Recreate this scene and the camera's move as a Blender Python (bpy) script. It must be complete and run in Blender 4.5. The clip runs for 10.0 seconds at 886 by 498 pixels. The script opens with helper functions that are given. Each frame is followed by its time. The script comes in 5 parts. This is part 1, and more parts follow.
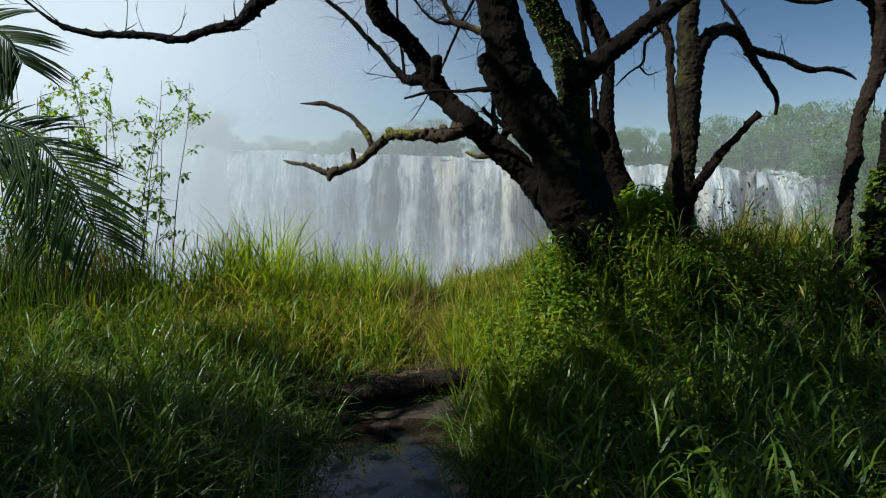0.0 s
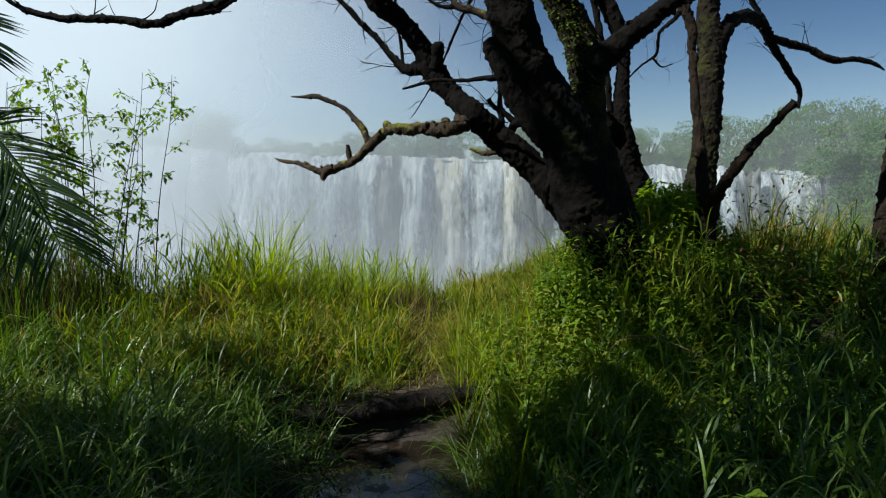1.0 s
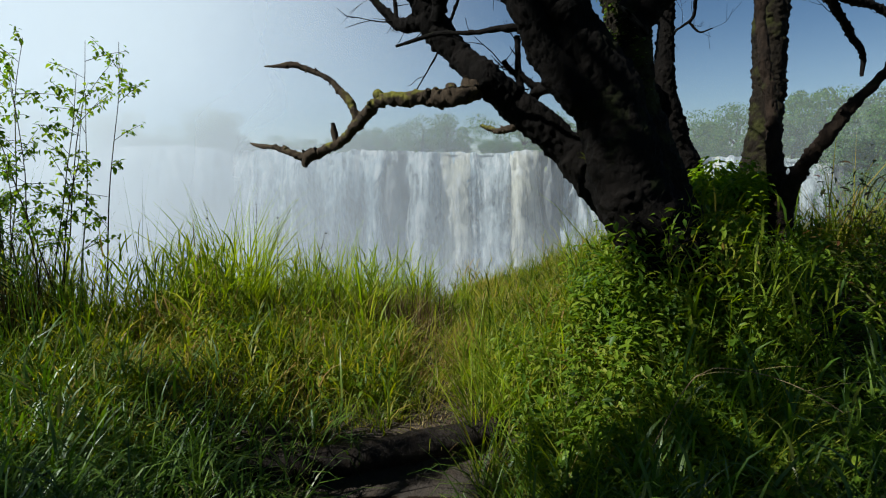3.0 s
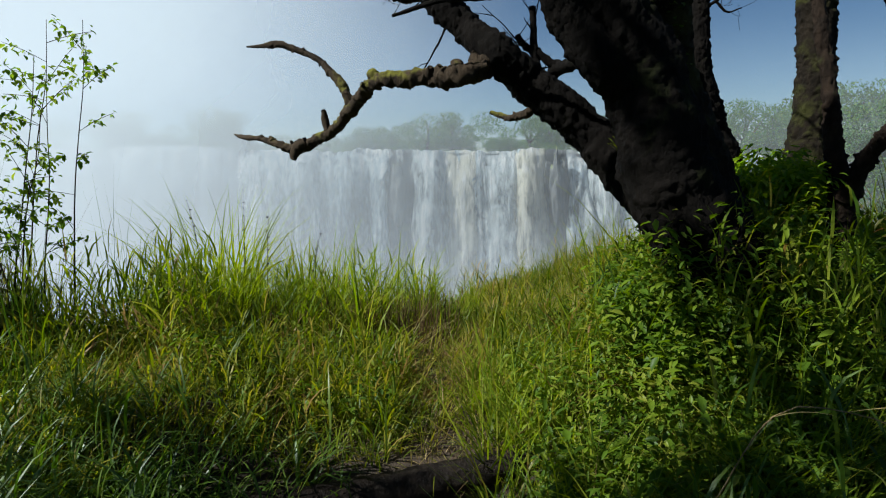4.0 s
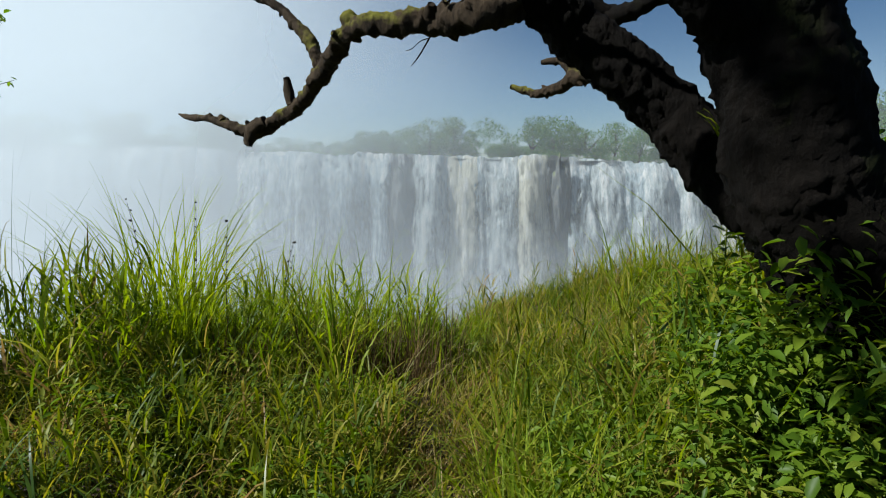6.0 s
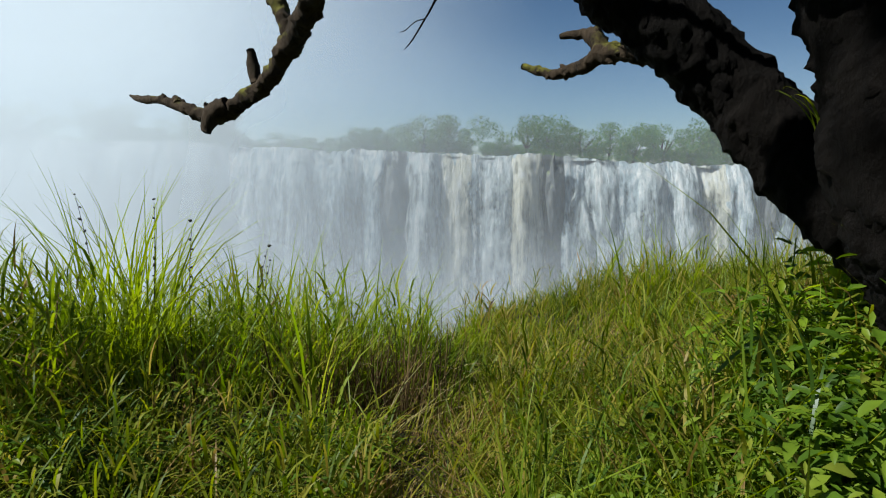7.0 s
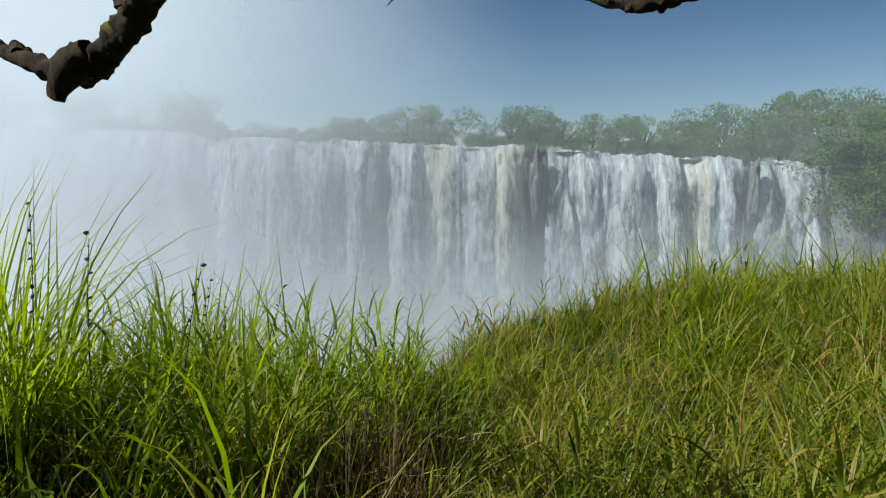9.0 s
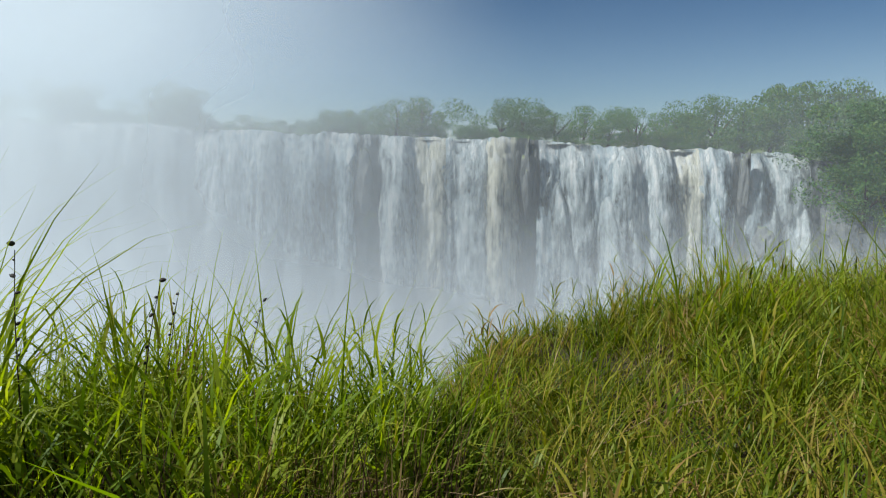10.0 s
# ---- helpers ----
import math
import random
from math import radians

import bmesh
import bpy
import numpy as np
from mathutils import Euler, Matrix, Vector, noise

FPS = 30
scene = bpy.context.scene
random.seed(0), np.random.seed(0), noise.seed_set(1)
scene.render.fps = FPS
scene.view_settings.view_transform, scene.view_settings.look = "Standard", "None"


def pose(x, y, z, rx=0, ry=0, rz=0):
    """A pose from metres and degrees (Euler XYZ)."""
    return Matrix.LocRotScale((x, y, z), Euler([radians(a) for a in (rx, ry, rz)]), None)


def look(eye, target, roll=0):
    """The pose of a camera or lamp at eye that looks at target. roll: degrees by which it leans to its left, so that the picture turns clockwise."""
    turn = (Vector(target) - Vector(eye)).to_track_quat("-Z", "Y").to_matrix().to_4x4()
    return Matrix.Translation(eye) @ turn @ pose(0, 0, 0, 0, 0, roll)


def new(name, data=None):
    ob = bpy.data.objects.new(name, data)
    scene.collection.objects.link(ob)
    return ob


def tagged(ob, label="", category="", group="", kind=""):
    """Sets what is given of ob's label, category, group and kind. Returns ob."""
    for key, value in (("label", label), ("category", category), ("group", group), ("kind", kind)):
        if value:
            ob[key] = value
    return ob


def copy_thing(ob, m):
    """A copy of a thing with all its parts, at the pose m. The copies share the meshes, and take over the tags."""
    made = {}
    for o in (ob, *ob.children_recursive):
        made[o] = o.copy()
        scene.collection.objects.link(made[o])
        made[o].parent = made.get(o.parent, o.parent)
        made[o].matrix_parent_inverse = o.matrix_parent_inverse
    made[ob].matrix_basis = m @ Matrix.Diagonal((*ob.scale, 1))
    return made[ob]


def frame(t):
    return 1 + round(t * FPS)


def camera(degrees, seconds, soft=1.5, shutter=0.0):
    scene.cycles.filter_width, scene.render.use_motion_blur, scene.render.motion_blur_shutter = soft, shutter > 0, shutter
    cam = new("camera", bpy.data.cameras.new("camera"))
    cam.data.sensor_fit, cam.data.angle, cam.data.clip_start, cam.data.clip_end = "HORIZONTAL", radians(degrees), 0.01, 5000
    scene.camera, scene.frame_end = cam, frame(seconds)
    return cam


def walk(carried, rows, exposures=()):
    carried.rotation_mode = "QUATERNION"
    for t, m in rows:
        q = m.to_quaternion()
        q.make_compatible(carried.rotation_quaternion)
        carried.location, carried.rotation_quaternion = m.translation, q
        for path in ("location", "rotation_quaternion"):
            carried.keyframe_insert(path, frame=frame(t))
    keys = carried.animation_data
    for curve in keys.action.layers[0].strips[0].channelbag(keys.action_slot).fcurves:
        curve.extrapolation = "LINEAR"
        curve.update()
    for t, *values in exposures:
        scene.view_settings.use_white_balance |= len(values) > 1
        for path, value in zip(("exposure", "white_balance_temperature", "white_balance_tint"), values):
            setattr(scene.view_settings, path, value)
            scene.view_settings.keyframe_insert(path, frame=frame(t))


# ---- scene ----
cam = camera(72.0, 10.0, soft=1.1)
METRES, EYE, TILT, LEAN, TURN = 4.6, 1.75, -8.0, 0.0, 0.0
ROWS = [
    (0.0, 0.0, 0.0, 0.0, 0.0, 0.0, -0.0),
    (0.5, 0.0001, 0.042, 0.0022, 0.13, 0.12, 0.06),
    (1.0, -0.0002, 0.0857, 0.0045, 0.25, 0.13, 0.24),
    (1.5, -0.0003, 0.1317, 0.0053, 0.39, 0.09, 0.48),
    (2.0, 0.0003, 0.1786, 0.0066, 0.57, -0.02, 0.77),
    (2.5, 0.0001, 0.2261, 0.008, 0.75, -0.19, 0.97),
    (4.0, -0.0018, 0.3774, 0.0138, 1.5, -0.43, 1.43),
    (4.5, -0.0025, 0.4292, 0.015, 1.76, -0.19, 1.39),
    (5.0, -0.0041, 0.4798, 0.017, 1.86, 0.0, 1.23),
    (5.5, -0.0069, 0.5331, 0.0212, 1.76, 0.1, 0.88),
    (7.0, -0.0144, 0.6888, 0.0365, 0.85, -0.11, -0.15),
    (7.5, -0.0187, 0.7401, 0.044, 0.38, -0.36, -0.41),
    (8.0, -0.0226, 0.793, 0.0507, -0.03, -0.57, -0.49),
    (8.5, -0.0265, 0.8437, 0.0572, -0.41, -0.76, -0.33),
    (9.0, -0.0317, 0.8937, 0.064, -0.78, -0.94, -0.11),
    (9.5, -0.0376, 0.9451, 0.0711, -1.13, -1.3, 0.03),
    (10.0, -0.0458, 0.9941, 0.076, -1.64, -1.61, 0.11),
]
walk(cam, [(t, pose(0, 0, EYE, TILT, LEAN, TURN) @ pose(METRES * x, METRES * y, METRES * z, 90 + pitch, roll, yaw)) for t, x, y, z, yaw, pitch, roll in ROWS],
     [(0.0, 0.41, 5900.0, 3.0), (6.0, 0.40, 5900.0, 3.0), (10.0, 0.33, 5900.0, 3.0)])

# ---- world, sun, exposure ----
SUN_TO = Vector((-0.66, -0.22, 0.72)).normalized()
world = bpy.data.worlds.new("sky")
scene.world = world
world.use_nodes = True
wn = world.node_tree
sky = wn.nodes.new("ShaderNodeTexSky")
sky.sky_type = "NISHITA"
sky.sun_disc = False
sky.sun_elevation = math.asin(SUN_TO.z)
sky.sun_rotation = math.atan2(SUN_TO.x, SUN_TO.y)
sky.altitude = 1000
sky.dust_density, sky.air_density, sky.ozone_density = 0.0, 1.0, 5.0
wn.nodes["Background"].inputs["Strength"].default_value = 0.044
wn.links.new(sky.outputs[0], wn.nodes["Background"].inputs["Color"])
sun = new("sun", bpy.data.lights.new("sun", "SUN"))
sun.data.energy, sun.data.angle, sun.data.color = 6.6, radians(0.6), (1.0, 0.96, 0.89)
sun.matrix_world = look(SUN_TO * 50, (0, 0, 0))

rng = np.random.default_rng(7)


# ---- materials ----
def material(name):
    m = bpy.data.materials.new(name)
    m.use_nodes = True
    m.node_tree.nodes.clear()
    return m, m.node_tree


def node(nt, kind, **values):
    n = nt.nodes.new(kind)
    for key, value in values.items():
        key = key.replace("_", " ")
        if key in n.inputs:
            n.inputs[key].default_value = value
    return n


def ramp(nt, fac, stops):
    n = nt.nodes.new("ShaderNodeValToRGB")
    e = n.color_ramp.elements
    while len(e) < len(stops):
        e.new(0.5)
    for k, (p, c) in zip(e, stops):
        k.position, k.color = p, (*c, 1)
    nt.links.new(fac, n.inputs[0])
    return n.outputs[0]


def coords(nt, scale=(1, 1, 1)):
    c = nt.nodes.new("ShaderNodeTexCoord")
    m = nt.nodes.new("ShaderNodeMapping")
    m.inputs["Scale"].default_value = scale
    nt.links.new(c.outputs["Object"], m.inputs[0])
    return m.outputs[0]


def noise_of(nt, vec, scale, detail=4.0, rough=0.55):
    n = node(nt, "ShaderNodeTexNoise", Scale=scale, Detail=detail, Roughness=rough)
    nt.links.new(vec, n.inputs["Vector"])
    return n.outputs["Fac"]


def arith(nt, op, a, b=0.5, clamp=False):
    n = nt.nodes.new("ShaderNodeMath")
    n.operation, n.use_clamp = op, clamp
    for k, v in enumerate((a, b)):
        if isinstance(v, (int, float)):
            n.inputs[k].default_value = v
        else:
            nt.links.new(v, n.inputs[k])
    return n.outputs[0]


def mixed(nt, fac, a, b):
    n = nt.nodes.new("ShaderNodeMix")
    n.data_type = "RGBA"
    for sock, v in ((n.inputs[0], fac), (n.inputs[6], a), (n.inputs[7], b)):
        if isinstance(v, (int, float)):
            sock.default_value = v
        elif isinstance(v, tuple):
            sock.default_value = (*v, 1)
        else:
            nt.links.new(v, sock)
    return n.outputs[2]


def bumped(nt, height, strength, distance):
    b = node(nt, "ShaderNodeBump", Strength=strength, Distance=distance)
    nt.links.new(height, b.inputs["Height"])
    return b.outputs[0]


def finish(nt, shader):
    o = nt.nodes.new("ShaderNodeOutputMaterial")
    nt.links.new(shader, o.inputs["Surface"])


def leaf_material(name, stops, rough=0.42, through_light=0.45, patch=2.0, shine=0.22):
    """Thin leaf: glossy face, light shining through, hue that varies blade by blade."""
    m, nt = material(name)
    geo = nt.nodes.new("ShaderNodeNewGeometry")
    pos = coords(nt)
    big = noise_of(nt, pos, patch, 2)
    pick = arith(nt, "ADD", arith(nt, "MULTIPLY", geo.outputs["Random Per Island"], 0.8), arith(nt, "MULTIPLY", arith(nt, "SUBTRACT", big, 0.35), 1.0), True)
    col = ramp(nt, pick, stops)
    fine = noise_of(nt, pos, 60, 2)
    speck = nt.nodes.new("ShaderNodeHueSaturation")
    speck.inputs["Value"].default_value = 0.6
    nt.links.new(col, speck.inputs["Color"])
    col = mixed(nt, arith(nt, "MULTIPLY", fine, 0.8), col, speck.outputs[0])
    p = node(nt, "ShaderNodeBsdfPrincipled", Roughness=rough)
    p.inputs["Specular IOR Level"].default_value = shine
    nt.links.new(col, p.inputs["Base Color"])
    t = nt.nodes.new("ShaderNodeBsdfTranslucent")
    glow = nt.nodes.new("ShaderNodeHueSaturation")
    glow.inputs["Saturation"].default_value, glow.inputs["Value"].default_value = 1.1, 1.5
    nt.links.new(col, glow.inputs["Color"])
    nt.links.new(glow.outputs[0], t.inputs["Color"])
    mix = nt.nodes.new("ShaderNodeMixShader")
    mix.inputs[0].default_value = through_light
    nt.links.new(p.outputs[0], mix.inputs[1])
    nt.links.new(t.outputs[0], mix.inputs[2])
    finish(nt, mix.outputs[0])
    return m


def bark_material(name, dark, light, moss, moss_from=0.55, rough=0.85, shine=0.1):
    m, nt = material(name)
    pos = coords(nt)
    coarse = noise_of(nt, pos, 5, 5)
    grain = noise_of(nt, coords(nt, (38, 38, 9)), 1, 5, 0.65)
    flake = noise_of(nt, coords(nt, (30, 30, 20)), 1, 8, 0.75)
    col = ramp(nt, arith(nt, "ADD", arith(nt, "MULTIPLY", grain, 0.7), arith(nt, "MULTIPLY", coarse, 0.4)), [(0.35, dark), (0.62, light), (0.8, tuple(c * 1.5 for c in light))])
    geo = nt.nodes.new("ShaderNodeNewGeometry")
    sep = nt.nodes.new("ShaderNodeSeparateXYZ")
    nt.links.new(geo.outputs["Normal"], sep.inputs[0])
    growth = arith(nt, "ADD", noise_of(nt, pos, 3.2, 5, 0.7), arith(nt, "MULTIPLY", sep.outputs["Z"], 0.06))
    mossy = arith(nt, "MULTIPLY", arith(nt, "SUBTRACT", growth, moss_from), 9.0, True)
    col = mixed(nt, mossy, col, mixed(nt, noise_of(nt, pos, 70, 2), moss, tuple(c * 1.8 for c in moss)))
    p = node(nt, "ShaderNodeBsdfPrincipled", Roughness=rough)
    p.inputs["Specular IOR Level"].default_value = shine
    nt.links.new(col, p.inputs["Base Color"])
    h = arith(nt, "ADD", grain, arith(nt, "MULTIPLY", flake, 1.6))
    nt.links.new(bumped(nt, h, 0.9, 0.012), p.inputs["Normal"])
    finish(nt, p.outputs[0])
    return m


# Lit and shaded grass copies: sun and shade are put into the colours.
GRASS_LIT = leaf_material("sunlit_meadow_grass", [(0.0, (0.044, 0.075, 0.008)), (0.35, (0.109, 0.15, 0.012)), (0.65, (0.218, 0.235, 0.018)), (0.85, (0.316, 0.27, 0.04)), (1.0, (0.30, 0.19, 0.07))], through_light=0.5, shine=0.12)
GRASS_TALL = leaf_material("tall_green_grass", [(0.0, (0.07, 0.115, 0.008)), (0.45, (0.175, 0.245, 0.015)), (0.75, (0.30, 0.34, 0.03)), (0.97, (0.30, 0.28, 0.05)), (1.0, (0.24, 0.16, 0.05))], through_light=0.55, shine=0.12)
GRASS_SHADED = leaf_material("shaded_undergrowth_grass", [(0.0, (0.035, 0.07, 0.008)), (0.5, (0.07, 0.13, 0.012)), (0.9, (0.13, 0.19, 0.02)), (1.0, (0.24, 0.21, 0.07))], rough=0.42, through_light=0.38, shine=0.4)
STRAW = leaf_material("trampled_straw", [(0.0, (0.12, 0.14, 0.03)), (0.4, (0.26, 0.21, 0.07)), (0.8, (0.36, 0.27, 0.11)), (1.0, (0.16, 0.09, 0.04))], rough=0.6, through_light=0.3)
HERB = leaf_material("soft_herb_leaf", [(0.0, (0.035, 0.07, 0.010)), (0.5, (0.092, 0.155, 0.012)), (0.85, (0.175, 0.235, 0.02)), (1.0, (0.22, 0.24, 0.03))], through_light=0.42, shine=0.13)
SHRUB_LEAF = leaf_material("shrub_leaf", [(0.0, (0.05, 0.10, 0.012)), (0.5, (0.13, 0.22, 0.02)), (1.0, (0.26, 0.33, 0.04))], through_light=0.55)
PALM_LEAF = leaf_material("palm_leaflet", [(0.0, (0.010, 0.026, 0.008)), (0.6, (0.024, 0.055, 0.012)), (1.0, (0.075, 0.125, 0.016))], rough=0.5, through_light=0.4, shine=0.12)
# Brown thatch, kept dark to stand in for shade among grass bases.
THATCH_AND_SHADE = leaf_material("dead_thatch_and_shade", [(0.0, (0.03, 0.02, 0.01)), (0.5, (0.075, 0.048, 0.022)), (1.0, (0.15, 0.10, 0.04))], rough=0.7, through_light=0.2, shine=0.1)
IVY_LEAF = leaf_material("ivy_leaf", [(0.0, (0.025, 0.045, 0.006)), (0.6, (0.06, 0.10, 0.01)), (1.0, (0.13, 0.17, 0.02))], through_light=0.4, patch=6)
FAR_LEAF = leaf_material("far_tree_foliage", [(0.0, (0.03, 0.075, 0.018)), (0.5, (0.06, 0.14, 0.03)), (1.0, (0.14, 0.20, 0.045))], rough=0.6, through_light=0.3, patch=0.15)
# Fern green raised to put sunlight on leaves that the trunk shades.
FERN = leaf_material("sunlit_fern", [(0.0, (0.09, 0.17, 0.01)), (0.5, (0.19, 0.29, 0.016)), (1.0, (0.32, 0.38, 0.03))], through_light=0.55, shine=0.15)
RED_LEAF = leaf_material("reddish_leaf", [(0.0, (0.04, 0.07, 0.012)), (0.55, (0.08, 0.08, 0.018)), (0.9, (0.12, 0.06, 0.02)), (1.0, (0.2, 0.05, 0.025))], through_light=0.4)
# Bark coloured near black so the trunk looks shaded even in sun.
BARK_SHADED = bark_material("shade_dark_bark", (0.0022, 0.0017, 0.0013), (0.0055, 0.004, 0.003), (0.010, 0.011, 0.0035), 0.6, shine=0.08)
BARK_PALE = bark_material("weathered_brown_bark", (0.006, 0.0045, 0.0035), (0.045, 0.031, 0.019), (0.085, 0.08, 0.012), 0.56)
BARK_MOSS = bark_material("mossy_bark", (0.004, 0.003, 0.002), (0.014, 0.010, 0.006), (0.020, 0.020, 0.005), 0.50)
BARK_MID = bark_material("brown_bark", (0.005, 0.0035, 0.0025), (0.022, 0.014, 0.009), (0.02, 0.022, 0.006), 0.58)
DEADWOOD = bark_material("black_wet_log", (0.004, 0.003, 0.0025), (0.016, 0.011, 0.008), (0.015, 0.016, 0.005), 0.72, 0.5)


def soil_material():
    m, nt = material("damp_soil")
    pos = coords(nt)
    a, b = noise_of(nt, pos, 1.4, 6), noise_of(nt, pos, 22, 5, 0.7)
    col = ramp(nt, arith(nt, "ADD", arith(nt, "MULTIPLY", a, 0.6), arith(nt, "MULTIPLY", b, 0.4)), [(0.3, (0.009, 0.006, 0.003)), (0.52, (0.026, 0.015, 0.007)), (0.7, (0.058, 0.034, 0.015))])
    p = node(nt, "ShaderNodeBsdfPrincipled", Roughness=0.85)
    nt.links.new(col, p.inputs["Base Color"])
    nt.links.new(bumped(nt, b, 0.8, 0.03), p.inputs["Normal"])
    finish(nt, p.outputs[0])
    return m


def puddle_material():
    m, nt = material("muddy_water")
    pos = coords(nt)
    film = noise_of(nt, pos, 5.0, 6, 0.65)
    scum = arith(nt, "MULTIPLY", arith(nt, "SUBTRACT", film, 0.50), 9.0, True)
    col = mixed(nt, scum, (0.014, 0.010, 0.007), (0.026, 0.019, 0.013))
    p = node(nt, "ShaderNodeBsdfPrincipled", IOR=1.5)
    nt.links.new(col, p.inputs["Base Color"])
    nt.links.new(arith(nt, "ADD", arith(nt, "MULTIPLY", scum, 0.55), 0.03), p.inputs["Roughness"])
    p.inputs["Specular IOR Level"].default_value = 1.0
    nt.links.new(bumped(nt, noise_of(nt, pos, 14, 2), 0.12, 0.01), p.inputs["Normal"])
    finish(nt, p.outputs[0])
    return m


def rock_material():
    m, nt = material("wet_basalt")
    pos = coords(nt, (1, 1, 0.35))
    a, b = noise_of(nt, pos, 0.25, 6, 0.65), noise_of(nt, pos, 1.3, 5, 0.7)
    col = ramp(nt, arith(nt, "ADD", arith(nt, "MULTIPLY", a, 0.5), arith(nt, "MULTIPLY", b, 0.5)), [(0.35, (0.03, 0.034, 0.037)), (0.55, (0.085, 0.088, 0.085)), (0.7, (0.15, 0.14, 0.12))])
    geo = nt.nodes.new("ShaderNodeNewGeometry")
    sep = nt.nodes.new("ShaderNodeSeparateXYZ")
    nt.links.new(geo.outputs["Normal"], sep.inputs[0])
    turf = arith(nt, "MULTIPLY", arith(nt, "SUBTRACT", arith(nt, "ADD", sep.outputs["Z"], noise_of(nt, pos, 0.8, 3)), 0.95), 4.0, True)
    col = mixed(nt, turf, col, (0.09, 0.11, 0.03))
    p = node(nt, "ShaderNodeBsdfPrincipled", Roughness=0.6)
    nt.links.new(col, p.inputs["Base Color"])
    nt.links.new(bumped(nt, b, 0.8, 0.6), p.inputs["Normal"])
    finish(nt, p.outputs[0])
    return m


def water_material(name, cover, tint):
    """Falling water: white foam in long strands, dense at the lip, torn at its sides and thinner lower down."""
    m, nt = material(name)
    c = nt.nodes.new("ShaderNodeTexCoord")
    sep = nt.nodes.new("ShaderNodeSeparateXYZ")
    nt.links.new(c.outputs["Generated"], sep.inputs[0])

    def ease(v, a, b, to):
        n = nt.nodes.new("ShaderNodeMapRange")
        n.interpolation_type = "SMOOTHSTEP"
        n.inputs[1].default_value, n.inputs[2].default_value, n.inputs[4].default_value = a, b, to
        nt.links.new(v, n.inputs[0])
        return n.outputs[0]

    wide = noise_of(nt, coords(nt, (0.34, 0.2, 0.045)), 1.0, 4, 0.6)
    thin = noise_of(nt, coords(nt, (1.5, 0.6, 0.075)), 1.0, 6, 0.68)
    puff = noise_of(nt, coords(nt, (0.75, 0.7, 0.34)), 1.0, 8, 0.7)
    foam = arith(nt, "ADD", arith(nt, "ADD", arith(nt, "MULTIPLY", wide, 0.40), arith(nt, "MULTIPLY", thin, 0.34)), arith(nt, "MULTIPLY", puff, 0.30))
    torn = arith(nt, "ADD", ease(sep.outputs["X"], 0.22, 0.0, 0.14), ease(sep.outputs["X"], 0.78, 1.0, 0.14))
    fresh = ease(sep.outputs["Z"], 0.80, 0.99, 0.09)
    body = arith(nt, "SUBTRACT", arith(nt, "ADD", foam, fresh), torn)
    bare = noise_of(nt, coords(nt, (0.30, 0.3, 0.13)), 1.0, 5, 0.62)
    body = arith(nt, "SUBTRACT", body, arith(nt, "MULTIPLY", arith(nt, "SUBTRACT", bare, 0.55, True), 0.7))
    alpha = arith(nt, "MULTIPLY", arith(nt, "SUBTRACT", body, cover), 6.5, True)
    col = ramp(nt, arith(nt, "ADD", foam, arith(nt, "MULTIPLY", fresh, 0.6)), [(0.40, tuple(v * 0.6 for v in tint)), (0.48, tuple(v * 0.88 for v in tint)), (0.55, tint), (0.63, (0.92, 0.91, 0.88))])
    d = nt.nodes.new("ShaderNodeBsdfDiffuse")
    nt.links.new(col, d.inputs["Color"])
    nt.links.new(bumped(nt, arith(nt, "ADD", puff, thin), 1.0, 1.6), d.inputs["Normal"])
    t = nt.nodes.new("ShaderNodeBsdfTranslucent")
    nt.links.new(col, t.inputs["Color"])
    s = nt.nodes.new("ShaderNodeMixShader")
    s.inputs[0].default_value = 0.4
    nt.links.new(d.outputs[0], s.inputs[1])
    nt.links.new(t.outputs[0], s.inputs[2])
    clear = nt.nodes.new("ShaderNodeBsdfTransparent")
    mix = nt.nodes.new("ShaderNodeMixShader")
    nt.links.new(alpha, mix.inputs[0])
    nt.links.new(clear.outputs[0], mix.inputs[1])
    nt.links.new(s.outputs[0], mix.inputs[2])
    finish(nt, mix.outputs[0])
    return m


